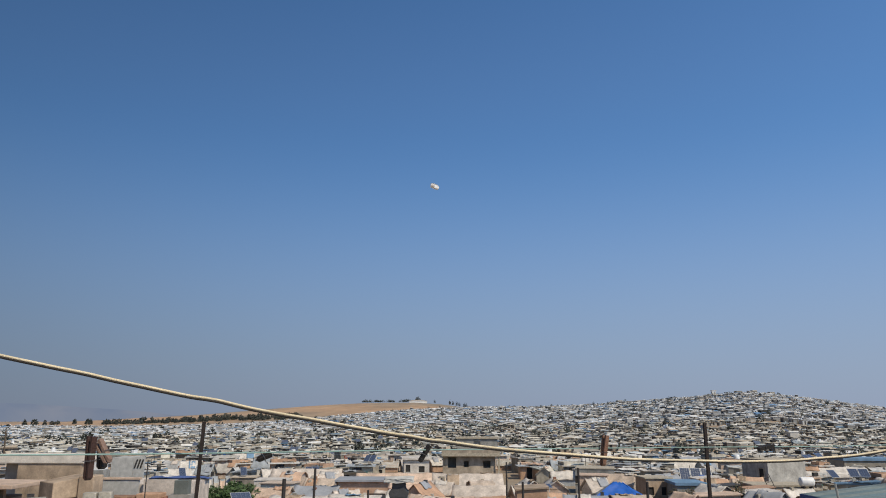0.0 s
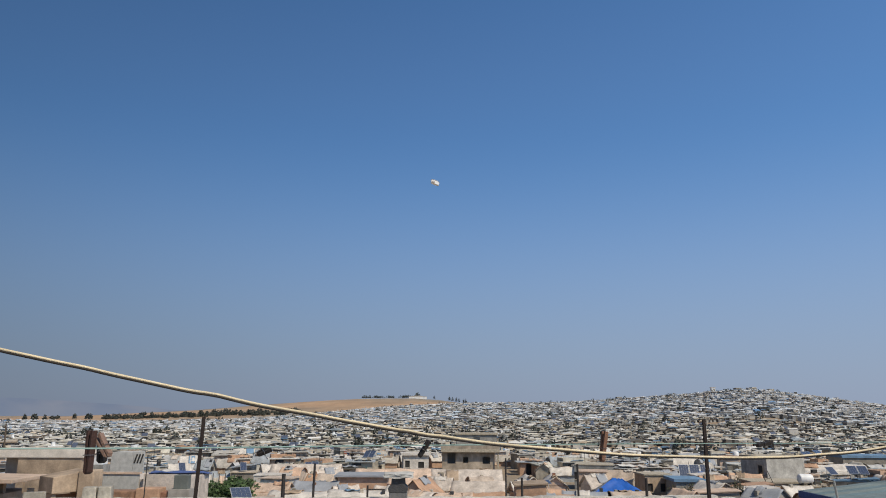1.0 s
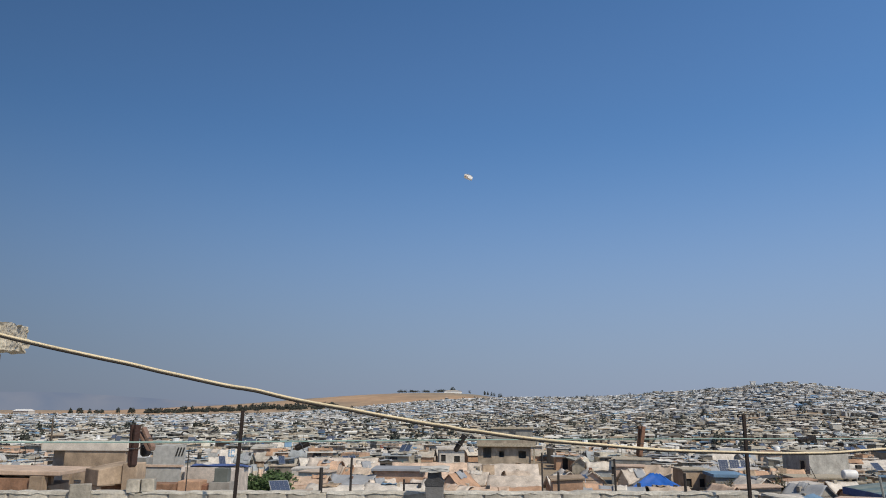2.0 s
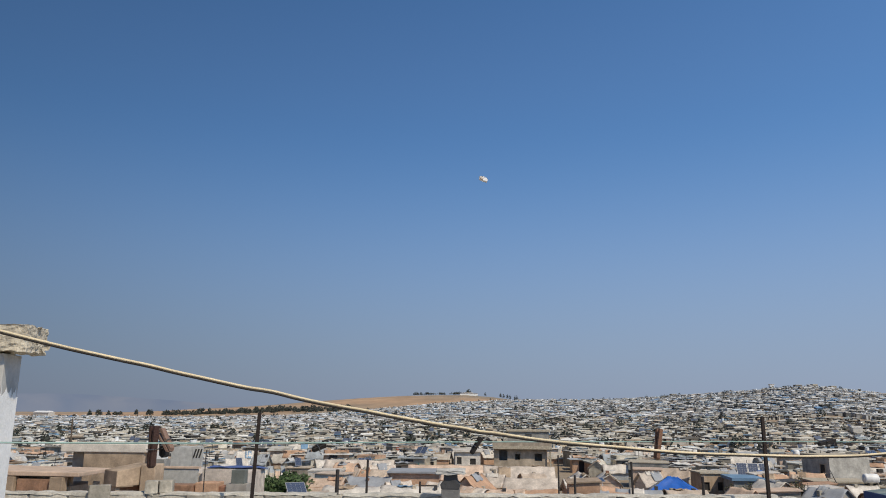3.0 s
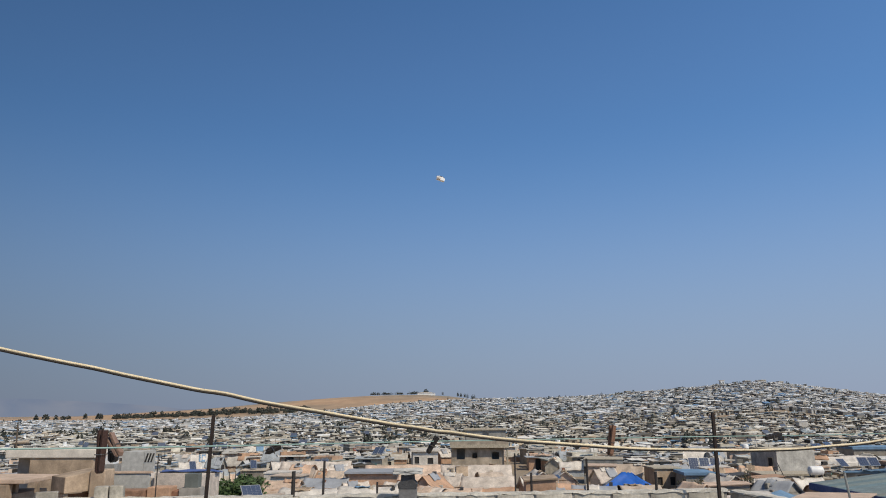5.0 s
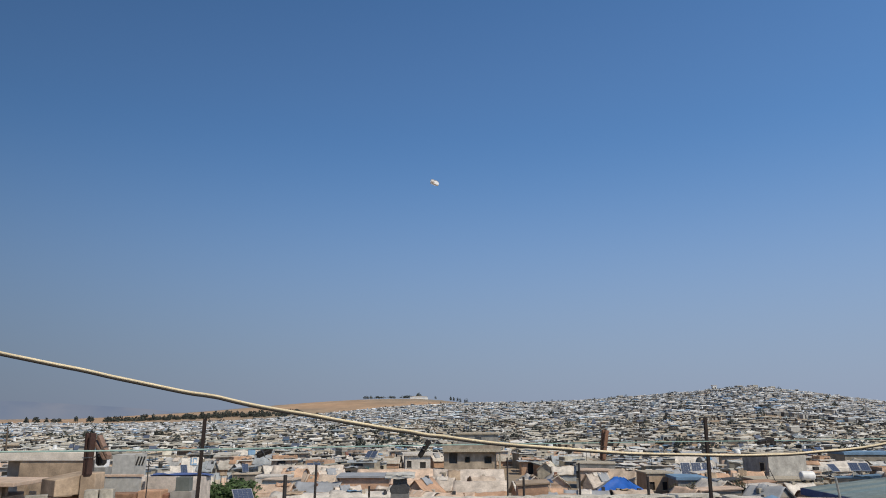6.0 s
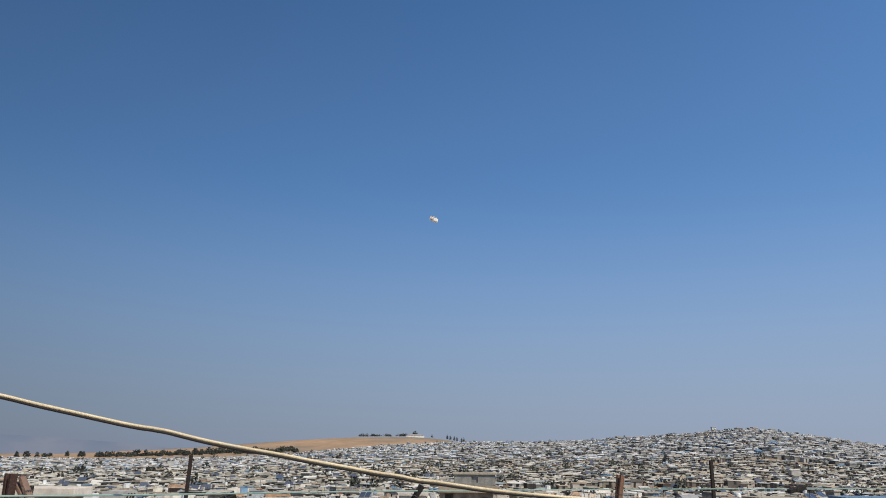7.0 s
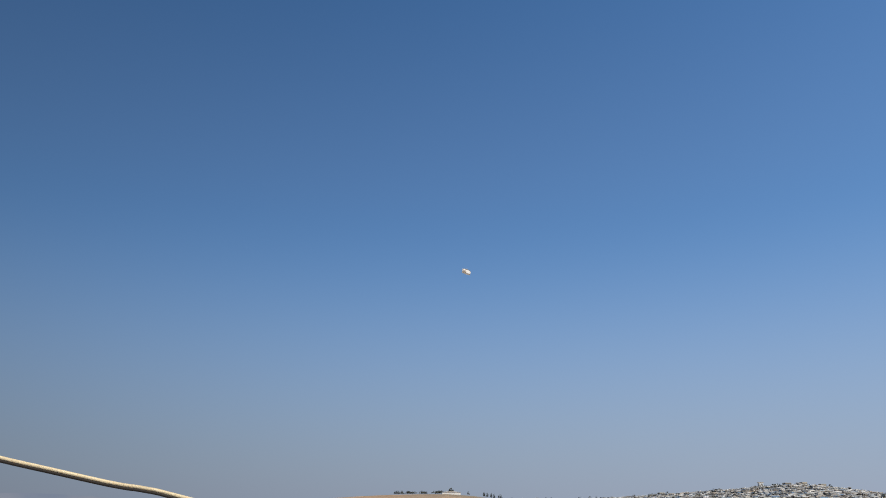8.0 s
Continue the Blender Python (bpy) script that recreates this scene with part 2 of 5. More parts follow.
# ---------------------------------------------------------------- own roof
def build_roof():
    ob = thing("roof_terrace", pose(0, 0, 0), "flat cement rooftop of a concrete building", "rooftop")
    ob["kind"] = "structure"
    g = Geo()
    g.box(-6.2, 3.25, -5.5, 8.42, -0.22, 0.0)
    part("roof_slab", g, M_SCREED, ob)
    g = Geo()
    g.box(-6.1, 3.15, -5.4, 8.3, -5.6, -0.22)
    part("wall", g, M_PLASTER, ob)
    return ob


build_roof()



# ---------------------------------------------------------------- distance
# the range glows by emission; its haze is painted as blue-grey colour
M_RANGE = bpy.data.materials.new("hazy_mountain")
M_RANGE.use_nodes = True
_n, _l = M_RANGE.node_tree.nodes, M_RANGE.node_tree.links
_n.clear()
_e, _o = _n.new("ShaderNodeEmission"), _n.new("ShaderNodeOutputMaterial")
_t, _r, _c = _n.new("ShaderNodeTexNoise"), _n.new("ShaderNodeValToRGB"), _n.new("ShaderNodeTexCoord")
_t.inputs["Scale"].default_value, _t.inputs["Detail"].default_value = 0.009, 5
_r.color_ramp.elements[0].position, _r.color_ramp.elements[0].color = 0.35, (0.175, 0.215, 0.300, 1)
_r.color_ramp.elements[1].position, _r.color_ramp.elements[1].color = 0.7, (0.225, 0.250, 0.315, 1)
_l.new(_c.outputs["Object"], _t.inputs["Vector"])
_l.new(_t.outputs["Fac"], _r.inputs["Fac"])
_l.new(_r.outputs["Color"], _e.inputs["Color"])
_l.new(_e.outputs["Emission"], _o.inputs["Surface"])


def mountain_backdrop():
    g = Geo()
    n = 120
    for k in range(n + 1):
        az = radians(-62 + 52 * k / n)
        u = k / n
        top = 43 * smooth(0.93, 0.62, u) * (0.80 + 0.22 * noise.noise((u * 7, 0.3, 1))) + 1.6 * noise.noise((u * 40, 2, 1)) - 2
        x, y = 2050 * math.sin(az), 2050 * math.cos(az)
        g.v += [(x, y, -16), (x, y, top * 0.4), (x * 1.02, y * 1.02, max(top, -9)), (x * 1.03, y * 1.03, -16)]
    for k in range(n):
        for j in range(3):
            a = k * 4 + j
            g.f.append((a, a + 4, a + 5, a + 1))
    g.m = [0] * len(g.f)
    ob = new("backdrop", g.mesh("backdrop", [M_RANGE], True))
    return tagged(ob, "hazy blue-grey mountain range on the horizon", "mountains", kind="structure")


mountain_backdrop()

# ---------------------------------------------------------------- camp materials
GREYS = [(0.316, 0.286, 0.231), (0.388, 0.345, 0.275), (0.255, 0.231, 0.186), (0.449, 0.404, 0.320), (0.510, 0.463, 0.373), (0.408, 0.355, 0.275), (0.469, 0.433, 0.364), (0.255, 0.227, 0.186)]
PALES = [(0.592, 0.552, 0.462), (0.510, 0.463, 0.382), (0.632, 0.591, 0.506), (0.469, 0.433, 0.364), (0.551, 0.463, 0.347), (0.367, 0.335, 0.275), (0.592, 0.492, 0.373),
         (0.673, 0.640, 0.551), (0.347, 0.394, 0.409), (0.530, 0.492, 0.409), (0.153, 0.266, 0.391), (0.571, 0.532, 0.444), (0.275, 0.246, 0.204), (0.612, 0.561, 0.462),
         (0.490, 0.453, 0.373), (0.122, 0.113, 0.097), (0.408, 0.414, 0.364), (0.337, 0.256, 0.178)]
GREYS = [(r * 1.22, g * 1.22, b * 1.24) for r, g, b in GREYS]
# camp roof tones shifted to blue, with distance haze put into the colour
HAZED_PALES = [(r * 0.95, g * 0.98, b * 1.08) for r, g, b in PALES[:12]]
# the near-black last tone, here and on hill walls, paints shaded gaps
M_FARWALL = material("far_walls", [(0.275, 0.265, 0.239), (0.367, 0.350, 0.315), (0.214, 0.205, 0.186), (0.449, 0.430, 0.387), (0.510, 0.490, 0.444), (0.367, 0.320, 0.258), (0.163, 0.155, 0.143), (0.479, 0.470, 0.435), (0.070, 0.066, 0.060)], 0.95, 0.4, 0.25, 0.0, 3, pick="island", spread=0.25)
M_FARROOF = material("far_roofs", PALES + [(0.775, 0.750, 0.697), (0.755, 0.730, 0.668), (0.734, 0.720, 0.678), (0.796, 0.780, 0.726), (0.714, 0.690, 0.630), (0.765, 0.750, 0.707), (0.612, 0.660, 0.668)], 0.9, 0.4, 0.22, 0.0, 3, pick="island", spread=0.15)
# greyer walls and whiter roofs hold the far slope's haze in their colour
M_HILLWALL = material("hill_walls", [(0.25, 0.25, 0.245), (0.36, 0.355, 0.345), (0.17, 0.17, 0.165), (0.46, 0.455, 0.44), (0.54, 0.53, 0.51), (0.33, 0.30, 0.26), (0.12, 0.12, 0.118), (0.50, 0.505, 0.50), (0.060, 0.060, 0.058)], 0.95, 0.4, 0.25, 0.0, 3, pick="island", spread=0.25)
M_HILLROOF = material("hill_roofs", HAZED_PALES + [(0.82, 0.82, 0.81), (0.80, 0.81, 0.82), (0.76, 0.77, 0.78), (0.84, 0.84, 0.83), (0.72, 0.75, 0.78), (0.80, 0.78, 0.74), (0.56, 0.66, 0.74), (0.10, 0.10, 0.10), (0.78, 0.79, 0.80)], 0.9, 0.4, 0.22, 0.0, 3, pick="island", spread=0.15)
M_SAIL = material("white_fabric", (0.88, 0.88, 0.87), 0.6, 1, 0.06, 0.1, 8)
# near-black that stands in for unlit interiors of windows, doorways and slits
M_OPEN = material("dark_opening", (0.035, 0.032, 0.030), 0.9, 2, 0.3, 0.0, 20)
M_WALLS = material("camp_walls", GREYS, 0.95, 0.9, 0.45, 0.4, 14, pick="object", spread=0.12, streak=0.35)
M_ROOFS = material("camp_roofs", PALES, 0.88, 1.0, 0.45, 0.4, 10, pick="object", spread=0.1)
M_CANVAS = material("pale_canvas", [(0.61, 0.495, 0.395), (0.64, 0.555, 0.475), (0.61, 0.455, 0.345)], 0.88, 1.6, 0.42, 0.5, 9, pick="object")
M_WHITE_TARP = material("white_tarp", (0.67, 0.615, 0.545), 0.7, 1.5, 0.38, 0.6, 7)
M_PALE = material("sun_bleached_canvas", [(0.60, 0.565, 0.505), (0.66, 0.635, 0.59), (0.52, 0.475, 0.41), (0.56, 0.555, 0.54), (0.40, 0.43, 0.45)], 0.85, 1.6, 0.4, 0.5, 9, pick="object")
M_PEACH = material("peach_canvas", [(0.57, 0.365, 0.245), (0.62, 0.42, 0.295), (0.50, 0.31, 0.20)], 0.9, 1.6, 0.38, 0.4, 9, pick="object")
M_BLUE_TARP = material("blue_tarp", (0.020, 0.125, 0.50), 0.5, 1.5, 0.25, 0.6, 8)
M_PALEBLUE = material("faded_blue_roof", (0.17, 0.29, 0.43), 0.7, 1.0, 0.35, 0.3, 12)
M_GREENBLUE = material("weathered_tin_roof", [(0.21, 0.25, 0.24), (0.18, 0.23, 0.24), (0.23, 0.26, 0.23), (0.16, 0.23, 0.25), (0.25, 0.26, 0.23)], 0.65, 1.1, 0.4, 0.3, 14, metal=0.15, pick="object")
M_GREYTARP = material("grey_tarp", (0.33, 0.345, 0.37), 0.75, 1.2, 0.25, 0.6, 9)
M_TAN = material("tan_plaster", (0.47, 0.355, 0.25), 0.92, 0.9, 0.45, 0.4, 12, streak=0.4)
M_DUNPLASTER = material("dun_plaster", (0.43, 0.36, 0.28), 0.92, 0.8, 0.45, 0.4, 12, streak=0.4)
M_EARTHRED = material("red_brown_brick", [(0.27, 0.135, 0.085), (0.33, 0.19, 0.12), (0.21, 0.105, 0.07)], 0.95, 2.2, 0.5, 0.5, 12, pick="object")
M_CLOTH = material("hung_cloth", [(0.05, 0.12, 0.30), (0.10, 0.22, 0.21), (0.30, 0.10, 0.07), (0.52, 0.50, 0.47), (0.05, 0.045, 0.05), (0.33, 0.26, 0.20), (0.14, 0.24, 0.36), (0.42, 0.28, 0.20)], 0.92, 3, 0.35, 0.5, 20, pick="object")
M_GREYBLOCK = material("grey_blockwork", (0.31, 0.305, 0.285), 0.92, 1.0, 0.4, 0.4, 8, streak=0.3)
M_PANEL = material("solar_cells", (0.060, 0.082, 0.140), 0.32, 4, 0.2, 0.0, 30)
M_FARPANEL = material("dusty_solar_cells", (0.085, 0.105, 0.155), 0.5, 4, 0.2, 0.0, 30)
M_ALU = material("aluminium", (0.62, 0.63, 0.64), 0.4, 6, 0.15, 0.0, 60, metal=0.8)
M_TANK = material("white_tank", (0.80, 0.80, 0.79), 0.5, 2, 0.15, 0.1, 20)
M_BLUEPLASTIC = material("blue_plastic", (0.02, 0.11, 0.42), 0.45, 3, 0.2, 0.0, 30)
M_LEAF = material("dark_leaf", [(0.040, 0.078, 0.020), (0.052, 0.098, 0.026), (0.030, 0.058, 0.016), (0.066, 0.110, 0.034)], 0.75, 2, 0.3, 0.0, 20, pick="island", spread=0.3)
# far foliage with little green: haze over the distance is in the colour
M_FARLEAF = material("haze_greyed_leaf", [(0.040, 0.047, 0.038), (0.052, 0.058, 0.046), (0.032, 0.037, 0.032)], 0.85, 0.5, 0.3, 0.0, 5, pick="island", spread=0.25)
M_BARK = material("bark", (0.13, 0.10, 0.075), 0.95, 8, 0.4, 0.6, 60)
M_DRYTWIG = material("dry_twigs", [(0.13, 0.105, 0.06), (0.07, 0.08, 0.035)], 0.9, 5, 0.3, 0.0, 30, pick="island")


# ---------------------------------------------------------------- camp builders
TAKEN = []


def claim(x, y, w, d, pad=0.6):
    TAKEN.append((x - w / 2 - pad, x + w / 2 + pad, y - d / 2 - pad, y + d / 2 + pad))


def free(x, y, w, d):
    return all(x + w / 2 < a or x - w / 2 > b or y + d / 2 < c or y - d / 2 > e for a, b, c, e in TAKEN)


def panelled(g, x0, x1, y0, y1, z0, z1, openings):
    """A wall slab with rectangular openings (xa, xb, za, zb) that go right through it."""
    xs = sorted({x0, x1, *[o[0] for o in openings], *[o[1] for o in openings]})
    zs = sorted({z0, z1, *[o[2] for o in openings], *[o[3] for o in openings]})
    solid = {}
    for i in range(len(xs) - 1):
        for j in range(len(zs) - 1):
            cx, cz = (xs[i] + xs[i + 1]) / 2, (zs[j] + zs[j + 1]) / 2
            solid[i, j] = not any(o[0] < cx < o[1] and o[2] < cz < o[3] for o in openings)
    ids = {}

    def vert(i, j, k):
        if (i, j, k) not in ids:
            ids[i, j, k] = len(g.v)
            g.v.append((xs[i], (y0, y1)[k], zs[j]))
        return ids[i, j, k]

    for (i, j), on in solid.items():
        if not on:
            continue
        faces = [[(i, j, 0), (i + 1, j, 0), (i + 1, j + 1, 0), (i, j + 1, 0)], [(i, j, 1), (i, j + 1, 1), (i + 1, j + 1, 1), (i + 1, j, 1)]]
        if not solid.get((i - 1, j)):
            faces.append([(i, j, 0), (i, j + 1, 0), (i, j + 1, 1), (i, j, 1)])
        if not solid.get((i + 1, j)):
            faces.append([(i + 1, j, 0), (i + 1, j, 1), (i + 1, j + 1, 1), (i + 1, j + 1, 0)])
        if not solid.get((i, j - 1)):
            faces.append([(i, j, 0), (i, j, 1), (i + 1, j, 1), (i + 1, j, 0)])
        if not solid.get((i, j + 1)):
            faces.append([(i, j + 1, 0), (i + 1, j + 1, 0), (i + 1, j + 1, 1), (i, j + 1, 1)])
        for f in faces:
            g.f.append(tuple(vert(*q) for q in f))
            g.m.append(0)


def block_house(x, y, w, d, h, yaw=0.0, wall=None, roof=None, openings=(), label="", over=0.15, thick=0.14, parapet=0.0, base=None, slope=0.0, name="block_house"):
    """A small masonry house; the front faces -y. openings: (xa, xb, za, zb), z from the floor."""
    wall, roof = wall or M_WALLS, roof or M_ROOFS
    z0 = GROUND if base is None else base
    ob = thing(name, pose(x, y, z0 - 0.05, 0, 0, yaw), label or "small grey block house with a pale flat roof", "house", "houses of the camp")
    t = 0.18
    hw, hd = w / 2, d / 2
    g = Geo()
    panelled(g, -hw, hw, -hd, -hd + t, 0, h, list(openings))
    part("front_wall", g, wall, ob)
    g = Geo()
    g.box(-hw, -hw + t, -hd + t, hd, 0, h)
    part("side_wall", g, wall, ob)
    g = Geo()
    g.box(hw - t, hw, -hd + t, hd, 0, h)
    part("side_wall", g, wall, ob)
    g = Geo()
    g.box(-hw + t, hw - t, hd - t, hd, 0, h)
    part("back_wall", g, wall, ob)
    g = Geo()
    if slope:
        g.prism([(-hw - over, h), (hw + over, h + slope), (hw + over, h + slope + thick), (-hw - over, h + thick)], -hd - over, hd + over)
        g.prism([(-hw, h), (hw, h), (hw, h + slope - 0.002)], -hd, hd)
    else:
        g.box(-hw - over, hw + over, -hd - over, hd + over, h, h + thick)
    part("roof", g, roof, ob)
    if parapet:
        for a, b, c, e in ((-hw, hw, -hd, -hd + t), (-hw, hw, hd - t, hd), (-hw, -hw + t, -hd + t, hd - t), (hw - t, hw, -hd + t, hd - t)):
            g = Geo()
            g.box(a, b, c, e, h + thick, h + thick + parapet)
            part("parapet", g, wall, ob)
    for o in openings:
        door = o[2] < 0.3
        # a near-black sheet inside each opening paints the unlit room
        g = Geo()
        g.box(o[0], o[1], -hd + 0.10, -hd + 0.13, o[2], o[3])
        p = part("door" if door else "window", g, M_OPEN, ob, "near-black panel for the shade inside a doorway" if door else "dark unglazed window")
        if not door:
            g = Geo()
            g.box(o[0] - 0.06, o[1] + 0.06, -hd - 0.05, -hd + 0.08, o[2] - 0.07, o[2] - 0.002)
            part("sill", g, roof, p)
    claim(x, y, w, d)
    return ob


def sheet(outline, y0, y1, wave=0.04, ny=7, seed=0, hang=0.05):
    """A slack tarpaulin: outline (x, z) from left to right, carried along y, with some thickness."""
    g = Geo()
    k = len(outline)
    for s in (0, 1):
        for j in range(ny + 1):
            v = j / ny
            for i, (x, z) in enumerate(outline):
                dz = wave * noise.noise((x * 1.3 + seed, v * (y1 - y0) * 0.9, seed * 1.7)) + 0.55 * wave * noise.noise((x * 4.1, v * (y1 - y0) * 3.3, seed * 0.7)) - hang * math.sin(math.pi * ((v * 2) % 1))
                g.v.append((x, y0 + (y1 - y0) * v, z + dz - 0.03 * s))
    o = k * (ny + 1)
    for j in range(ny):
        for i in range(k - 1):
            a = j * k + i
            g.f.append((a, a + 1, a + k + 1, a + k))
            g.f.append((a + o, a + k + o, a + k + 1 + o, a + 1 + o))
    for j in (0, ny):
        for i in range(k - 1):
            a = j * k + i
            g.f.append((a, a + o, a + 1 + o, a + 1) if j == 0 else (a, a + 1, a + 1 + o, a + o))
    for i in (0, k - 1):
        for j in range(ny):
            a = j * k + i
            g.f.append((a, a + k, a + k + o, a + o) if i == 0 else (a, a + o, a + k + o, a + k))
    g.m = [0] * len(g.f)
    return g


def dense(outline, step=0.22):
    """The same outline with more points, so that a sheet can wrinkle."""
    res = [outline[0]]
    for (ax, az), (bx, bz) in zip(outline, outline[1:]):
        n = max(1, round(math.hypot(bx - ax, bz - az) / step))
        res += [(ax + (bx - ax) * i / n, az + (bz - az) * i / n) for i in range(1, n + 1)]
    return res


def tent(x, y, w, d, eave, ridge, yaw=0.0, kind="gable", roof=None, wall=None, label="", door=True, base=None, flap=0.25):
    """A canvas shelter: side walls, two gable ends and a slack roof sheet; the ridge runs along its own y."""
    roof, wall = roof or M_CANVAS, wall or M_CANVAS
    z0 = GROUND if base is None else base
    ob = thing("tent", pose(x, y, z0 - 0.05, 0, 0, yaw), label or "pale canvas tent with a slack roof", "tent", "tents of the camp")
    hw, hd = w / 2, d / 2
    if kind == "vault":
        n = 10
        top = [(-hw * math.cos(math.pi * i / n), eave + (ridge - eave) * math.sin(math.pi * i / n)) for i in range(n + 1)]
    else:
        n = 4
        top = [(-hw + hw * i / n, eave + (ridge - eave) * (i / n) ** 1.15) for i in range(n)] + [(hw * i / n, eave + (ridge - eave) * (1 - i / n) ** 1.15) for i in range(n + 1)]
    end = [(hw - 0.05, 0), (hw - 0.05, eave)] + [(px * 0.97, pz - 0.06) for px, pz in top[::-1]] + [(-hw + 0.05, eave), (-hw + 0.05, 0)]
    for s in (-1, 1):
        g = Geo()
        g.prism(end, s * (hd - 0.06) - 0.03, s * (hd - 0.06) + 0.03)
        part("end_wall", g, wall, ob)
        g = Geo()
        g.box(s * (hw - 0.08) - 0.03, s * (hw - 0.08) + 0.03, -hd + 0.09, hd - 0.09, 0, eave)
        part("side_wall", g, wall, ob)
    out = [(-hw - 0.12, eave - flap)] + top + [(hw + 0.12, eave - flap)]
    r = part("roof", sheet(dense(out), -hd - 0.15, hd + 0.15, 0.10, 14, x), roof, ob, smooth=True)
    # patches sewn over the roof sheet and stones that hold it down
    rr = random.Random(round(x * 31 + y * 17))
    fine = dense(out)
    for k in range(rr.choice((0, 1, 1, 2))):
        i0 = rr.randrange(1, max(2, len(fine) - 5))
        span = fine[i0:i0 + rr.randrange(4, 9)]
        if len(span) < 3:
            continue
        a = rr.uniform(-hd, hd * 0.3)
        part("patch", sheet([(px, pz + 0.07) for px, pz in span], a, a + rr.uniform(0.6, hd), 0.06, 6, x + k), rr.choice((M_CANVAS, M_PEACH, M_GREYTARP, M_WHITE_TARP, M_TAN, M_PALEBLUE)), ob, smooth=True)
    for k in range(rr.choice((0, 1, 2, 3))):
        px, pz = fine[rr.randrange(1, len(fine) - 1)]
        a, q = rr.uniform(-hd, hd - 0.3), rr.uniform(0.08, 0.17)
        g = Geo()
        g.box(px - q, px + q, a, a + 0.22, pz - 0.1, pz + rr.uniform(0.08, 0.2))
        roughen(part("weight_stone", g, rr.choice((M_WALLS, M_FLUE, M_EARTHRED, M_WALLS)), ob), 0.03)
    if door:
        # near-black panel on the end wall paints the shade of a doorway
        g = Geo()
        g.box(-0.4, 0.4, -hd - 0.02 + 0.0, -hd + 0.02, 0.05, min(1.7, eave))
        part("doorway_panel", g, M_OPEN, ob, "dark open tent doorway")
    claim(x, y, w, d)
    return ob


def solar_panel(m, count=1, w=1.0, h=1.65, label="dark blue solar panel on a tilted aluminium frame"):
    ob = thing("solar_panel", m, label, "solar panel", "solar panels of the camp")
    for k in range(count):
        x0 = (k - count / 2) * (w + 0.05)
        g = Geo()
        g.box(x0, x0 + w, 0, h, 0.0, 0.035)
        fr = part("frame", g, M_ALU, ob)
        g = Geo()
        for i in range(4):
            for j in range(6):
                cw, ch = (w - 0.06) / 4, (h - 0.06) / 6
                g.box(x0 + 0.03 + i * cw + 0.004, x0 + 0.03 + (i + 1) * cw - 0.004, 0.03 + j * ch + 0.004, 0.03 + (j + 1) * ch - 0.004, 0.036, 0.040)
        part("pane", g, M_PANEL, fr, "dark blue cell sheet")
    for x0 in (-count * w / 2 + 0.1, count * w / 2 - 0.1):
        g = Geo()
        g.tube((x0, h * 0.85, 0), (x0, h * 0.55, -h * 0.62), 0.02, n=6)
        part("strut", g, M_ALU, ob)
    return ob


def leafy(name, x, y, z, h, r, leaves, label, seed=0, leaf=0.10, trunk=0.3, flat=0.8, mat=None):
    """A tree or shrub: tapered trunk, limbs and a crown of single leaves in loose clumps."""
    rnd = random.Random(seed)
    ob = thing(name, pose(x, y, z), label, "tree" if trunk > 0.2 else "bush")
    g = Geo()
    fork = h * trunk
    g.tube((0, 0, -0.1), (0.05, 0, fork), 0.05 * h ** 0.8, 0.03 * h ** 0.8, 8)
    tips = []
    for k in range(9):
        a, q = rnd.uniform(0, 6.28), rnd.uniform(0.35, 0.85)
        tip = Vector((math.cos(a) * r * q, math.sin(a) * r * q, fork + (h - fork) * rnd.uniform(0.3, 0.85)))
        g.tube((0.05, 0, fork * 0.9), tip, 0.02 * h ** 0.8, 0.006, 5)
        tips.append(tip)
    part("trunk", g, M_BARK, ob)
    g = Geo()
    clumps = [(t, r * rnd.uniform(0.28, 0.45)) for t in tips]
    for k in range(16):
        a, q = rnd.uniform(0, 6.28), math.sqrt(rnd.random()) * 0.8
        zz = fork + (h - fork) * rnd.uniform(0.15, 0.95) * math.sqrt(max(0.05, 1 - q * q))
        clumps.append((Vector((math.cos(a) * r * q, math.sin(a) * r * q, zz)), r * rnd.uniform(0.22, 0.42)))
    for k in range(leaves):
        c, cr = clumps[rnd.randrange(len(clumps))]
        d = Vector((rnd.gauss(0, 1), rnd.gauss(0, 1), rnd.gauss(0, flat)))
        p = c + d.normalized() * cr * rnd.uniform(0.5, 1.05)
        p.z = max(p.z, 0.05)
        u = Vector((rnd.gauss(0, 1), rnd.gauss(0, 1), rnd.gauss(0, 0.6))).normalized()
        v = u.orthogonal().normalized()
        s = leaf * rnd.uniform(0.6, 1.3)
        g.add([p - u * s, p - v * s * 0.45, p + u * s, p + v * s * 0.45], [(0, 1, 2, 3)])
    part("crown", g, mat or M_LEAF, ob)
    claim(x, y, 2 * r, 2 * r, 0)
    return ob


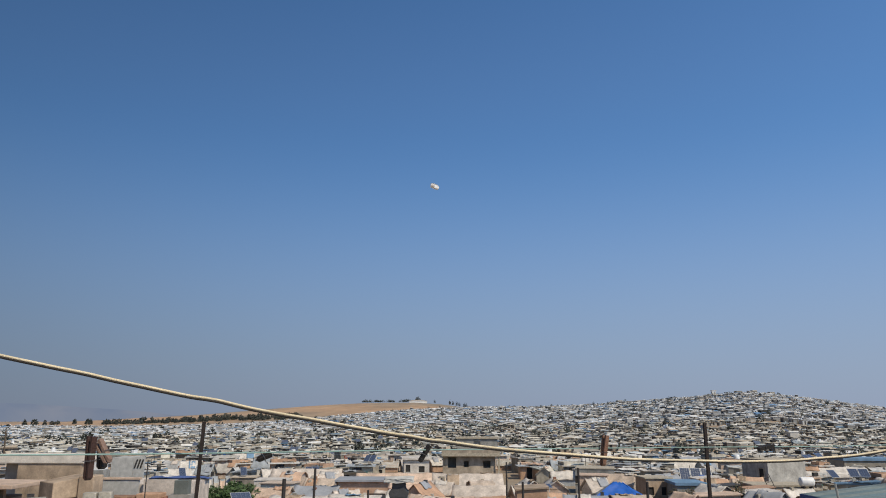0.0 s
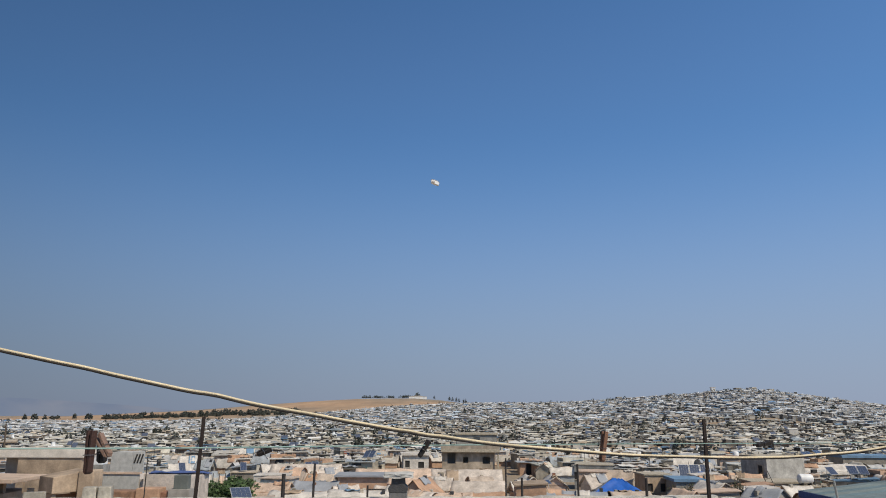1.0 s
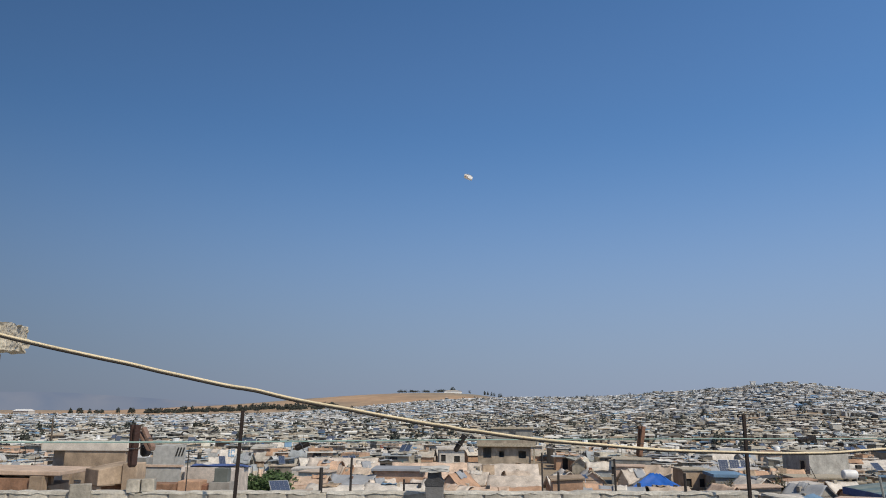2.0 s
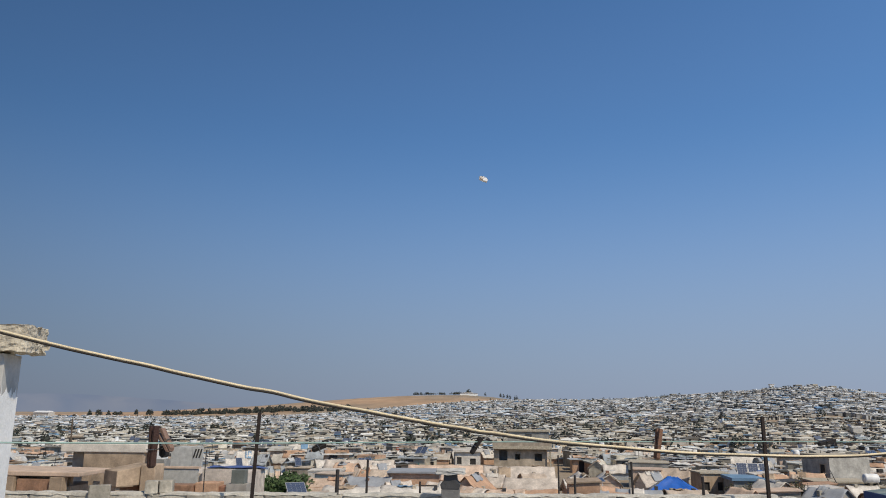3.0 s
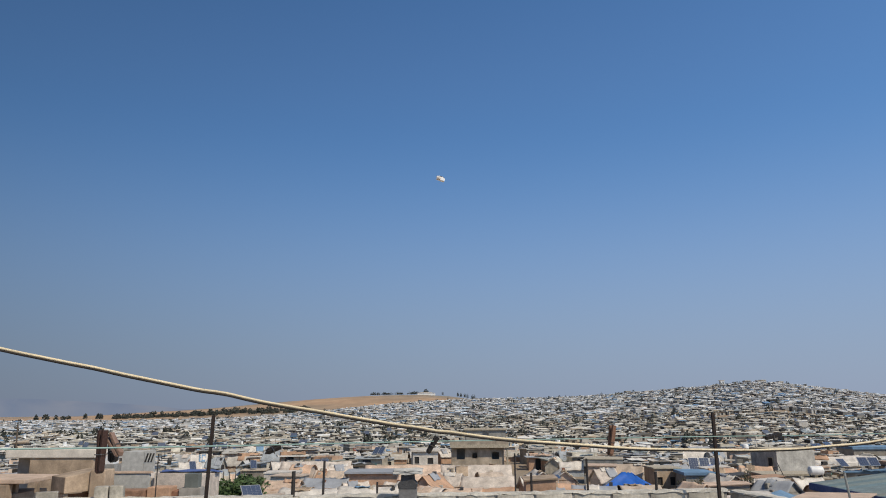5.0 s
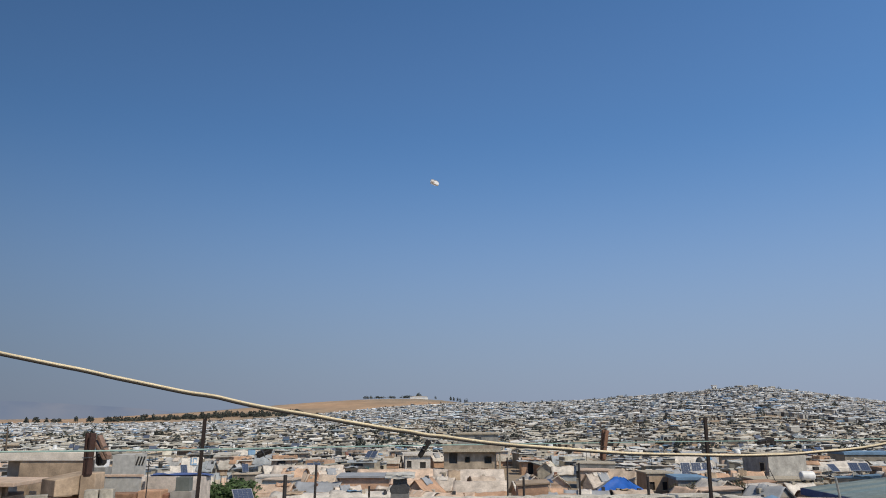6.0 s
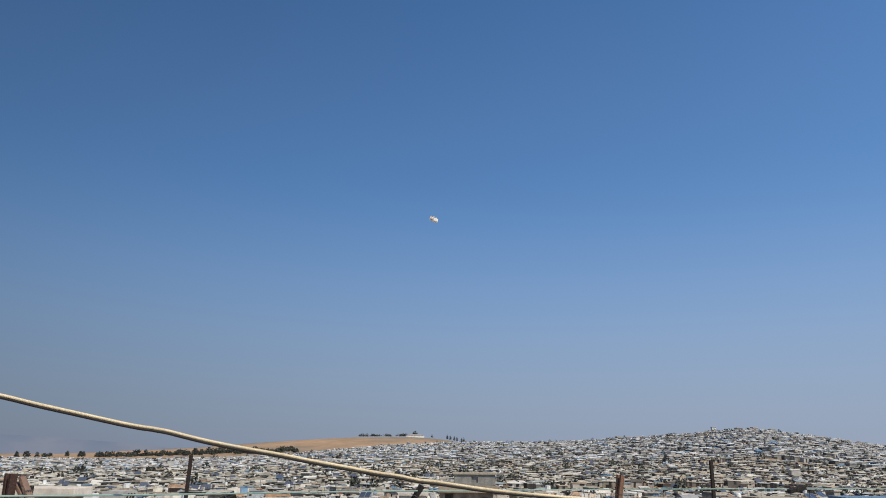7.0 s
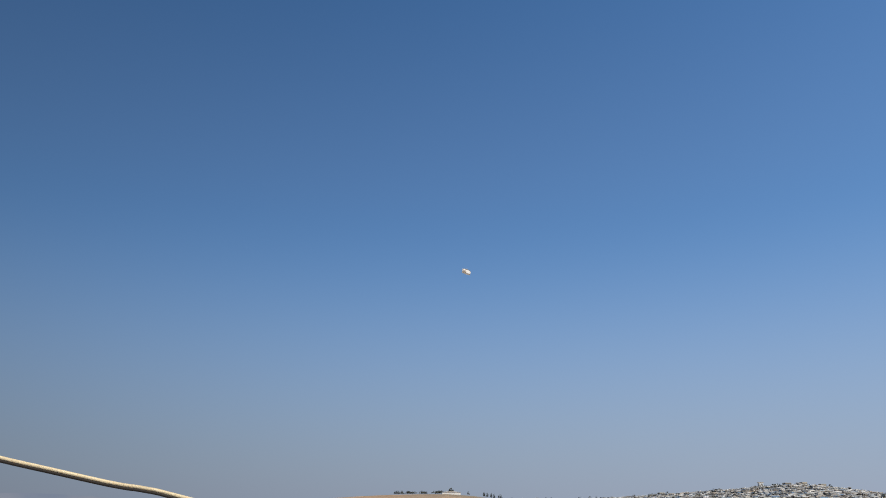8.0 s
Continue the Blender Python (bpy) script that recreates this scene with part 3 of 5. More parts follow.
def water_tank(x, y, z, r, length, mat, label, lying=True):
    ob = thing("water_tank", pose(x, y, z), label, "water tank", "water tanks")
    g = Geo()
    n = 20
    if lying:
        prof = [(-length / 2, r * 0.82), (-length / 2 + 0.06, r * 0.97), (-length / 2 + 0.12, r), (-0.1, r), (-0.05, r * 1.03), (0.05, r * 1.03), (0.1, r), (length / 2 - 0.12, r), (length / 2 - 0.06, r * 0.97), (length / 2, r * 0.82)]
    else:
        prof = [(0, r * 0.94), (0.05, r), (length * 0.45, r), (length * 0.5, r * 1.03), (length * 0.55, r), (length * 0.85, r), (length * 0.95, r * 0.7), (length, r * 0.35)]
    for a, q in prof:
        for i in range(n):
            c, s = math.cos(2 * math.pi * i / n) * q, math.sin(2 * math.pi * i / n) * q
            g.v.append((a, c, s + r + 0.12) if lying else (c, s, a))
    for j in range(len(prof) - 1):
        for i in range(n):
            g.f.append((j * n + i, j * n + (i + 1) % n, (j + 1) * n + (i + 1) % n, (j + 1) * n + i))
    g.f += [tuple(range(n - 1, -1, -1)), tuple(range((len(prof) - 1) * n, len(prof) * n))]
    g.m = [0] * len(g.f)
    part("drum", g, mat, ob, smooth=True)
    if lying:
        for s in (-1, 1):
            g = Geo()
            g.box(s * length * 0.3 - 0.05, s * length * 0.3 + 0.05, -r * 0.8, r * 0.8, 0, 0.16)
            part("cradle", g, M_REBAR, ob)
    return ob

# ---------------------------------------------------------------- the near camp
def unfinished_house():
    ob = thing("concrete_house", pose(3.78, 98.5, GROUND, 0, 0, 0), "unfinished tan concrete house with dark window openings and roof room", "house")
    w, d = 7.5, 7.0
    hw, hd = w / 2, d / 2
    up = [(-2.8, -1.8, 1.15, 2.4), (-0.85, -0.25, 1.25, 1.95), (1.55, 2.45, 1.15, 2.0)]
    z1 = -0.2
    g = Geo()
    panelled(g, -hw + 0.3, hw - 0.7, -hd, -hd + 0.2, 0, z1 + 2.75, up)
    part("front_wall", g, M_DUNPLASTER, ob)
    for a, b, c, e in ((-hw + 0.3, -hw + 0.5, -hd + 0.2, hd), (hw - 0.9, hw - 0.7, -hd + 0.2, hd), (-hw + 0.5, hw - 0.9, hd - 0.2, hd)):
        g = Geo()
        g.box(a, b, c, e, 0, z1 + 2.75)
        part("wall", g, M_DUNPLASTER, ob)
    g = Geo()
    g.box(-hw + 0.5, hw - 0.9, -hd + 1.2, -hd + 1.3, 0.1, z1 + 2.7)
    part("inner_wall", g, M_GREYBLOCK, ob, "dim inner wall")
    g = Geo()
    g.box(-hw + 0.15, hw - 0.12, -hd - 0.7, hd + 0.2, z1 + 2.75, z1 + 3.15)
    part("floor_slab", g, M_CONCRETE, ob, "projecting concrete slab")
    g = Geo()
    g.box(hw - 0.42, hw - 0.2, -hd - 0.5, -hd - 0.25, 0, z1 + 2.75)
    part("pillar", g, M_CONCRETE, ob)
    for a, b, c, e, h in ((-hw + 0.15, hw - 0.12, -hd - 0.68, -hd - 0.5, 0.4), (-hw + 0.15, -hw + 0.35, -hd - 0.5, hd + 0.2, 0.4), (hw - 0.32, hw - 0.12, -hd - 0.5, hd + 0.2, 0.4)):
        g = Geo()
        g.box(a, b, c, e, z1 + 3.15, z1 + 3.15 + h)
        part("parapet", g, M_DUNPLASTER, ob)
    g = Geo()
    panelled(g, -1.6, hw - 0.15, 0.0, 0.2, z1 + 3.15, z1 + 4.75, [(0.6, 1.4, z1 + 3.75, z1 + 4.45)])
    g.box(-1.6, hw - 0.15, 0.2, 3.0, z1 + 3.15, z1 + 4.6)
    part("roof_room", g, M_GREYBLOCK, ob)
    g = Geo()
    g.box(-1.8, hw, -0.2, 3.2, z1 + 4.75, z1 + 4.95)
    part("roof", g, M_CONCRETE, ob)
    claim(3.78, 98, 9, 9)
    return ob


unfinished_house()
block_house(-2.95, 93.0, 3.0, 3.2, 2.35, 6, M_WHITE_TARP, M_WHITE_TARP, [(-1.3, -0.75, 0.95, 1.75), (0.25, 0.95, 0.9, 1.6)], "white shelter with a sagging tarpaulin roof and dark windows", 0.3, 0.25)


def neighbour_building():
    """The tan building beside the roof: an upper room under a thick slab and lower parapet boxes in front."""
    ob = thing("tan_building", pose(-19.5, 34.0, GROUND, 0, 0, 0), "tan plastered building with a thick pale roof slab", "house")
    g = Geo()
    g.box(-4.4, -0.3, 8.9, 10.0, 0, 4.6)
    part("upper_room", g, M_TAN, ob)
    g = Geo()
    g.box(-4.66, 0.28, 7.6, 9.8, 4.66, 5.12)
    roughen(part("roof_slab", g, M_PALESLAB, ob, "thick cream concrete roof slab"), 0.05)
    g = Geo()
    g.box(-3.3, 0.15, 7.68, 7.9, 0, 4.655)
    part("front_wall", g, M_TAN, ob)
    g = Geo()
    g.box(-4.45, -3.3, 8.6, 8.8, 0, 4.62)
    part("recess_wall", g, M_PLASTER, ob)
    g = Geo()
    g.box(-7.0, 2.4, -3.5, -1.2, 0, 3.95)
    part("lower_storey", g, M_TAN, ob)
    g = Geo()
    g.prism([(-5.0, 4.40), (2.9, 4.36), (2.9, 4.52), (-5.0, 4.62)], -3.9, -1.2)
    roughen(part("lower_slab", g, M_PINKROOF, ob, "sloping tan roof slab"), 0.03)
    for a, b in ((-4.9, 2.2), (2.95, 3.05), (3.95, 4.1)):
        g = Geo()
        g.box(a, b, -3.2, -3.0, 3.95, 4.38)
        part("pier", g, M_TAN, ob)
    g = Geo()
    turn = Matrix.Translation((4.45, -2.9, 0)) @ Matrix.Rotation(radians(50), 4, "Z")
    g.prism([(-0.72, 3.98), (0.72, 4.02), (0.72, 4.82), (-0.72, 4.60)], -0.62, 0.62, 0, turn)
    roughen(part("stair_box", g, M_TAN, ob, "slanting tan stair housing"), 0.03)
    for a, b in ((-0.68, -0.5), (0.5, 0.68)):
        g = Geo()
        g.box(a, b, -0.5, 0.5, 0, 3.96, 0, turn)
        part("pier", g, M_TAN, ob)
    g = Geo()
    g.box(-0.5, 0.5, -0.1, 0.0, 0, 3.9, 0, turn)
    part("dim_recess", g, M_EARTHRED, ob, "red-brown wall under a stair housing")
    for a, b, c in ((-4.3, -3.5, 4.2), (-2.9, -1.7, 4.12), (-1.3, -0.2, 4.22), (0.3, 1.7, 4.16)):
        g = Geo()
        g.box(a, b, -3.84, -3.7, 3.0, c + 0.1)
        roughen(part("brick_infill", g, M_EARTHRED if c < 4.21 else M_PEACH, ob, "red-brown brick infill"), 0.03)
    for a, b in ((-3.45, -2.95), (-1.65, -1.35), (-0.15, 0.25), (1.75, 2.3)):
        g = Geo()
        g.box(a, b, -4.0, -3.6, 0, 4.34)
        roughen(part("front_pier", g, M_TAN, ob), 0.03)
    g = Geo()
    g.box(5.12, 5.72, -3.2, -2.3, 0, 4.82)
    roughen(part("water_box", g, M_TAN, ob, "tan masonry water box"), 0.04)
    claim(-19, 37, 12, 16)
    return ob


neighbour_building()


def grey_yard_house():
    ob = thing("grey_house", pose(-18.8, 47.0, GROUND, 0, 0, 0), "grey plastered house with a yard wall and vent blocks", "house")
    g = Geo()
    g.box(-3.4, -1.9, 5.0, 7.0, 0, 4.45)
    part("upper_room", g, M_LIGHTPLASTER, ob)
    g = Geo()
    g.box(-1.88, -1.2, 5.0, 5.2, 0, 4.5)
    vent = part("vent_panel", g, M_LIGHTPLASTER, ob, "pale panel with near-black bars for shaded slits")
    for k in range(3):
        # slits are near-black bars on the panel, drawn as shade
        g = Geo()
        g.box(-0.05, 0.05, -0.02, 0.02, -0.3, 0.3, 0, Matrix.Translation((-1.72 + 0.2 * k, 4.99, 4.05)) @ Matrix.Rotation(radians(16), 4, "Y"))
        part("slit", g, M_OPEN, vent)
    g = Geo()
    g.box(-1.2, 0.9, -1.0, -0.8, 0, 3.50)
    part("yard_wall", g, M_LIGHTPLASTER, ob)
    g = Geo()
    g.box(-1.3, 1.0, -1.06, -0.74, 3.50, 3.62)
    part("coping", g, M_CANVAS, ob)
    g = Geo()
    g.box(1.2, 3.2, -1.0, -0.8, 0, 3.5)
    part("yard_wall", g, M_CANVAS, ob)
    g = Geo()
    g.box(-1.3, 3.6, -0.7, 4.0, 0, 3.2)
    part("room", g, M_CANVAS, ob)
    part("blue_awning", sheet([(0.0, 3.34), (0.8, 3.40), (1.6, 3.33), (2.4, 3.40), (3.2, 3.32), (3.8, 3.26)], 2.9, 4.0, 0.16, 6, 2), M_STRIPBLUE, ob, "violet-blue tarpaulin strip")
    claim(-18.8, 49, 8, 12)
    return ob


grey_yard_house()
for q, (x, w, h, m) in enumerate(((-18.3, 2.6, 2.82, "a"), (-16.3, 1.3, 2.95, "b"), (-15.2, 1.5, 2.72, "a"))):
    g = Geo()
    g.box(-w / 2, w / 2, -0.6, 0.6, 0, h)
    ter = thing("earth_terrace", pose(x, 43.6 + 0.3 * q, GROUND), "reddish earth terrace below a yard wall", "terrace")
    roughen(part("body", g, M_EARTHRED if m == "a" else M_PEACH, ter), 0.06)
g = Geo()
g.box(-0.39, 0.39, -0.3, 0.3, 0.0, 0.76)
cab = thing("metal_cabinet", pose(-14.6, 44.0, -2.62), "dark grey-green metal cabinet", "cabinet")
roughen(part("body", g, M_CABINET, cab), 0.02)
g = Geo()
g.box(-0.6, 0.6, -0.5, 0.5, GROUND + 2.62, 0.0)
part("plinth", g, M_PLASTER, cab)
g = Geo()
g.box(-0.48, 0.48, -0.4, 0.4, 0.0, 0.6)
box = thing("roof_box", pose(-21.1, 47.5, -1.55), "white cube-shaped tank on a roof", "tank")
roughen(part("body", g, M_TANK, box), 0.04)
g = Geo()
g.box(-0.6, 0.6, -0.5, 0.5, GROUND + 1.55, 0.0)
part("plinth", g, M_GREYBLOCK, box)



def fabric_fence(x0, x1, y, top):
    """A screen of cream cloth lengths hung side by side between poles."""
    ob = thing("fabric_fence", pose(x0, y, GROUND), "screen of cream cloth lengths hung between poles", "fence")
    n = 6
    w = (x1 - x0) / n
    rr = random.Random(8)
    for k in range(n):
        g = Geo()
        h = top + rr.uniform(-0.12, 0.12)
        cols = 5
        for s2 in (0, 0.02):
            for i in range(cols + 1):
                px = k * w + 0.05 + (w - 0.1) * i / cols
                bow = 0.05 * math.sin(i * 2.2 + k)
                g.v += [(px, bow + s2, 0.0), (px, bow * 0.4 + s2, h - 0.06 * math.sin(math.pi * i / cols))]
        e = 2 * (cols + 1)
        for i in range(0, 2 * cols, 2):
            g.f += [(i, i + 2, i + 3, i + 1), (e + i, e + i + 1, e + i + 3, e + i + 2), (i + 1, i + 3, e + i + 3, e + i + 1)]
        g.m = [0] * len(g.f)
        part("cloth", g, (M_CANVAS, M_WHITE_TARP, M_CREAM)[k % 3], ob, smooth=True)
    for k in range(n + 1):
        g = Geo()
        g.tube((k * w, 0.05, 0), (k * w, 0.05, top + 0.2), 0.03, n=6)
        part("pole", g, M_BARK, ob)
    claim((x0 + x1) / 2, y + 0.5, x1 - x0, 3.5)
    return ob


fabric_fence(-17.6, -14.9, 57.0, 2.55)
# pale shelters behind the parapet
leafy("tree", -14.2, 53.6, GROUND, 2.25, 1.95, 17000, "dense rounded dark green tree beside tents", 3, 0.14)
solar_panel(pose(-10.6, 42.0, -2.95, 40, 0, 32), 1, 1.1, 0.85, "grey-blue solar panel leaning on a tilted stand")
tent(-11.7, 68.0, 4.6, 5.9, 1.6, 2.8, 90, "gable", M_CANVAS, M_PEACH, "long shelter with a broad pale pink canvas roof", False)
block_house(-13.0, 60.5, 2.6, 2.2, 2.42, 2, M_WHITE_TARP, M_WHITE_TARP, [(0.2, 0.8, 0.9, 1.6)], "low white container beside tents", 0.05, 0.1)
tent(-11.6, 54.0, 2.4, 2.4, 1.9, 2.45, 84, "gable", M_CANVAS, M_PEACH, "small tent of faded peach and pale canvas", False)
tent(-8.7, 55.2, 3.0, 3.0, 1.9, 2.5, 84, "gable", M_GREYTARP, M_PEACH, "tent with a grey-blue tarpaulin roof", False)
block_house(-5.5, 56.5, 3.5, 3.0, 2.75, 1, M_PEACH, M_GREYTARP, [(-0.1, 0.4, 1.35, 1.75)], "peach-walled shelter with a dark thin roof", 0.25, 0.12)
tent(-8.7, 48.6, 2.5, 3.4, 1.85, 2.4, 88, "vault", M_WHITE_TARP, None, "low rounded tent under a wrinkled white tarpaulin", False)
tent(-5.0, 48.8, 2.5, 3.6, 1.85, 2.48, 93, "vault", M_WHITE_TARP, None, "low rounded tent under a wrinkled white tarpaulin", False)
tent(-1.2, 52.0, 2.1, 3.2, 2.0, 2.95, -18, "gable", M_PEACH, M_PEACH, "peach canvas gable tent")
tent(-1.4, 48.6, 1.9, 2.2, 1.9, 2.45, 70, "vault", M_CANVAS, None, "small domed canvas tent", False)
tent(-3.7, 62.3, 3.6, 5.8, 1.9, 2.85, 91, "gable", M_CANVAS, M_PEACH, "long tent with a pale pink canvas roof", False)
tent(2.2, 62.3, 3.6, 5.4, 1.85, 2.85, 89, "gable", M_CANVAS, M_PEACH, "long tent with a pale seamed canvas roof", False)
tent(2.7, 53.5, 2.6, 3.4, 2.0, 2.68, 86, "gable", M_CANVAS, M_PEACH, "tent with a pale slack roof and peach walls", False)
tent(0.9, 48.7, 2.0, 2.2, 1.8, 2.36, 82, "vault", M_CANVAS, None, "small domed canvas tent", False)
tent(2.75, 48.9, 2.0, 2.5, 1.8, 2.36, 95, "vault", M_PEACH, None, "small domed tent of faded peach canvas", False)
block_house(5.72, 49.0, 1.85, 2.4, 2.82, -2, M_PEACH, M_TAN, [], "narrow brown-peach shed with a thin tan roof", 0.12, 0.09, slope=0.14)
tent(7.0, 60.0, 1.8, 3.6, 1.95, 2.55, 3, "gable", M_WHITE_TARP, M_CANVAS, "white canvas gable tent", False)
tent(8.9, 60.2, 1.8, 3.6, 1.95, 2.58, -4, "gable", M_WHITE_TARP, M_CANVAS, "white canvas gable tent", False)
solar_panel(pose(7.6, 55.5, -3.25, 12, 0, 5), 1, 1.0, 0.9, "dark solar panel lying almost flat on a stand")
tent(7.1, 48.2, 2.0, 2.2, 1.75, 2.36, 88, "vault", M_PEACH, None, "small domed tent of faded peach canvas", False)
tent(9.3, 49.6, 2.2, 2.6, 1.75, 2.42, 80, "vault", M_GREYTARP, None, "domed tent under a grey tarpaulin", False)
tent(12.0, 48.9, 2.2, 2.3, 1.75, 2.46, 92, "vault", M_CANVAS, None, "domed pale canvas tent", False)
block_house(15.5, 77.0, 3.7, 3.6, 2.35, -13, M_GREYBLOCK, M_CONCRETE, [(-1.9, -1.4, 1.0, 1.7)], "plain grey block house with a flat roof", 0.05, 0.08)


def facet(a, b, c, d, wave=0.06, nu=9, nv=6, seed=1):
    """A slack four-cornered cloth: a to b along the eave, d to c along the top, with thickness."""
    a, b, c, d = (Vector(p) for p in (a, b, c, d))
    g = Geo()
    out = (b - a).cross(d - a).normalized()
    for s2 in (0.0, -0.025):
        for i in range(nv + 1):
            for k in range(nu + 1):
                u, v = k / nu, i / nv
                p = a.lerp(b, u).lerp(d.lerp(c, u), v)
                sag = wave * (noise.noise((u * 5 + seed, v * 3, seed)) - 1.2 * math.sin(math.pi * u) * math.sin(math.pi * v))
                g.v.append(p + out * (sag + s2))
    n, o = nu + 1, (nu + 1) * (nv + 1)
    for i in range(nv):
        for k in range(nu):
            q = i * n + k
            g.f += [(q, q + 1, q + n + 1, q + n), (q + o, q + n + o, q + n + 1 + o, q + 1 + o)]
    for k in range(nu):
        q = nv * n + k
        g.f += [(k, k + o, k + 1 + o, k + 1), (q, q + 1, q + 1 + o, q + o)]
    g.m = [0] * len(g.f)
    return g


def blue_tent():
    """A hipped tent: blue cloth in front and on one side, grey on the others, over pale walls."""
    ob = thing("blue_tent", pose(12.75, 55.2, GROUND, 0, 0, -12), "hipped tent with bright blue tarpaulin sides and a pale grey side", "tent", "tents of the camp")
    lo, top = 1.72, 2.74
    fl, fr, br, bl = (-1.75, -1.5, lo), (1.75, -1.5, lo - 0.05), (1.75, 1.6, lo), (-1.75, 1.6, lo)
    rl, rr = (-0.35, -0.1, top), (0.25, -0.1, top - 0.05)
    part("front_sheet", facet(fl, fr, rr, rl, 0.08, seed=2), M_BLUE_TARP, ob, "bright blue tarpaulin", True)
    part("side_sheet", facet(fr, br, rr, rr, 0.06, seed=3), M_BLUE_TARP, ob, "bright blue tarpaulin", True)
    part("back_sheet", facet(br, bl, rl, rr, 0.06, seed=4), M_GREYTARP, ob, "", True)
    part("side_sheet", facet(bl, fl, rl, rl, 0.06, seed=5), M_GREYTARP, ob, "pale grey tarpaulin", True)
    part("front_valance", facet((-1.75, -1.54, 1.42), (1.75, -1.54, 1.36), (1.75, -1.52, lo - 0.05), (-1.75, -1.52, lo), 0.05, 12, 2, 6), M_BLUE_TARP, ob, "bright blue tarpaulin", True)
    for a, b in ((-1.65, -0.3), (0.5, 1.65)):
        g = Geo()
        g.box(a, b, -1.42, -1.36, 0, 1.7)
        part("front_wall", g, M_CANVAS, ob)
    for x in (-1.65, 1.59):
        g = Geo()
        g.box(x, x + 0.06, -1.36, 1.5, 0, 1.7)
        part("side_wall", g, M_CANVAS, ob)
    g = Geo()
    g.box(-1.59, 1.59, 1.44, 1.5, 0, 1.7)
    part("back_wall", g, M_CANVAS, ob)
    g = Geo()
    # near-black sheet paints the shade within the entrance
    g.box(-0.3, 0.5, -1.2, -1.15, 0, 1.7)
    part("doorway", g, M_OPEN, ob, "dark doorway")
    for x in (-1.7, 1.7):
        g = Geo()
        g.tube((x, -1.5, 0), (x, -1.5, lo), 0.03, n=6)
        part("pole", g, M_REBAR, ob)
    claim(11.6, 54.4, 6.0, 5.4)
    return ob


blue_tent()
block_house(16.55, 60.0, 2.0, 2.4, 2.70, 4, M_TAN, M_CONCRETE, [(-0.8, -0.4, 1.5, 2.1), (0.2, 0.6, 1.5, 2.1)], "small tan masonry house with little windows", 0.1, 0.1)
block_house(18.1, 57.0, 2.0, 3.0, 2.5, -3, M_GREYBLOCK, M_PALEBLUE, [], "shed with a faded blue tarpaulin roof", 0.15, 0.2)
solar_panel(pose(22.0, 66.0, -3.62, 52, 0, -8), 3, 0.85, 1.35, "three dark blue solar panels in a tilted row")
block_house(21.6, 67.5, 3.6, 3.0, 2.0, -5, M_GREYBLOCK, M_CONCRETE, [], "low grey block shed carrying solar panels", 0.1, 0.1)
tent(18.95, 53.6, 3.0, 2.6, 1.85, 2.75, 16, "gable", M_WHITE_TARP, M_PEACH, "white canvas tent with a sloping roof", False)
tent(14.95, 47.2, 2.2, 2.0, 1.85, 2.8, 20, "gable", M_CANVAS, M_CANVAS, "small pointed canvas tent", False)


def scrub(x, y, h, r, seed, label):
    rnd = random.Random(seed)
    ob = thing("dry_bush", pose(x, y, GROUND), label, "bush")
    g, lf = Geo(), Geo()
    for k in range(240):
        a, q = rnd.uniform(0, 6.28), rnd.uniform(0.1, 1.0)
        b = Vector((math.cos(a) * r * q * 0.35, math.sin(a) * r * q * 0.35, 0))
        t = Vector((math.cos(a) * r * q, math.sin(a) * r * q, h * rnd.uniform(0.6, 1.0) * (1.1 - 0.5 * q)))
        g.tube(b, t, 0.03, 0.01, 4)
        for j in range(9):
            p = b.lerp(t, rnd.uniform(0.5, 1.0)) + Vector((rnd.gauss(0, 0.06), rnd.gauss(0, 0.06), rnd.gauss(0, 0.06)))
            u = Vector((rnd.gauss(0, 1), rnd.gauss(0, 1), rnd.gauss(0, 1))).normalized() * 0.075
            v = u.orthogonal() * 0.4
            lf.add([p - u, p - v, p + u, p + v], [(0, 1, 2, 3)])
    part("brushwood", g, M_BARK, ob)
    part("foliage", lf, M_DRYTWIG, ob)
    return ob


scrub(19.55, 50.6, 3.15, 1.5, 2, "dry spiky bush with bare twigs")
scrub(15.95, 49.4, 2.85, 1.1, 3, "dry spiky bush beside tents")
scrub(15.2, 50.3, 2.75, 0.9, 5, "dry spiky bush beside tents")

# grey house with the terrace in front, tank and ladder
corner = block_house(26.85, 62.0, 3.5, 3.15, 4.0, 15, M_BLOCKFACE, M_CONCRETE, [], "blank grey plastered house with one small side window", 0.04, 0.06)
g = Geo()
g.box(-1.79, -1.74, -1.1, -0.6, 2.7, 3.35)
win = part("window", g, M_OPEN, corner, "dark small window")
for a, b, c, e in ((-1.17, -1.1, 2.63, 3.42), (-0.6, -0.53, 2.63, 3.42), (-1.1, -0.6, 3.35, 3.42), (-1.1, -0.6, 2.63, 2.7)):
    g = Geo()
    g.box(-1.81, -1.75, a, b, c, e)
    part("frame", g, M_CONCRETE, win)
block_house(24.75, 57.4, 3.9, 2.8, 2.40, -3, M_TAN, M_CONCRETE, [(-1.6, -1.0, 1.6, 2.1)], "brown masonry terrace below a grey house", 0.1, 0.12)
block_house(26.1, 55.2, 1.7, 1.3, 2.27, -3, M_TAN, M_CONCRETE, [], "low masonry plinth under a water tank", 0.05, 0.08)
water_tank(26.2, 55.2, -3.2, 0.33, 0.95, M_TANK, "white cylindrical water tank lying on a cradle")
water_tank(21.4, 63.0, -3.55, 0.3, 0.7, M_BLUEPLASTIC, "small blue plastic barrel standing on a wall", False)
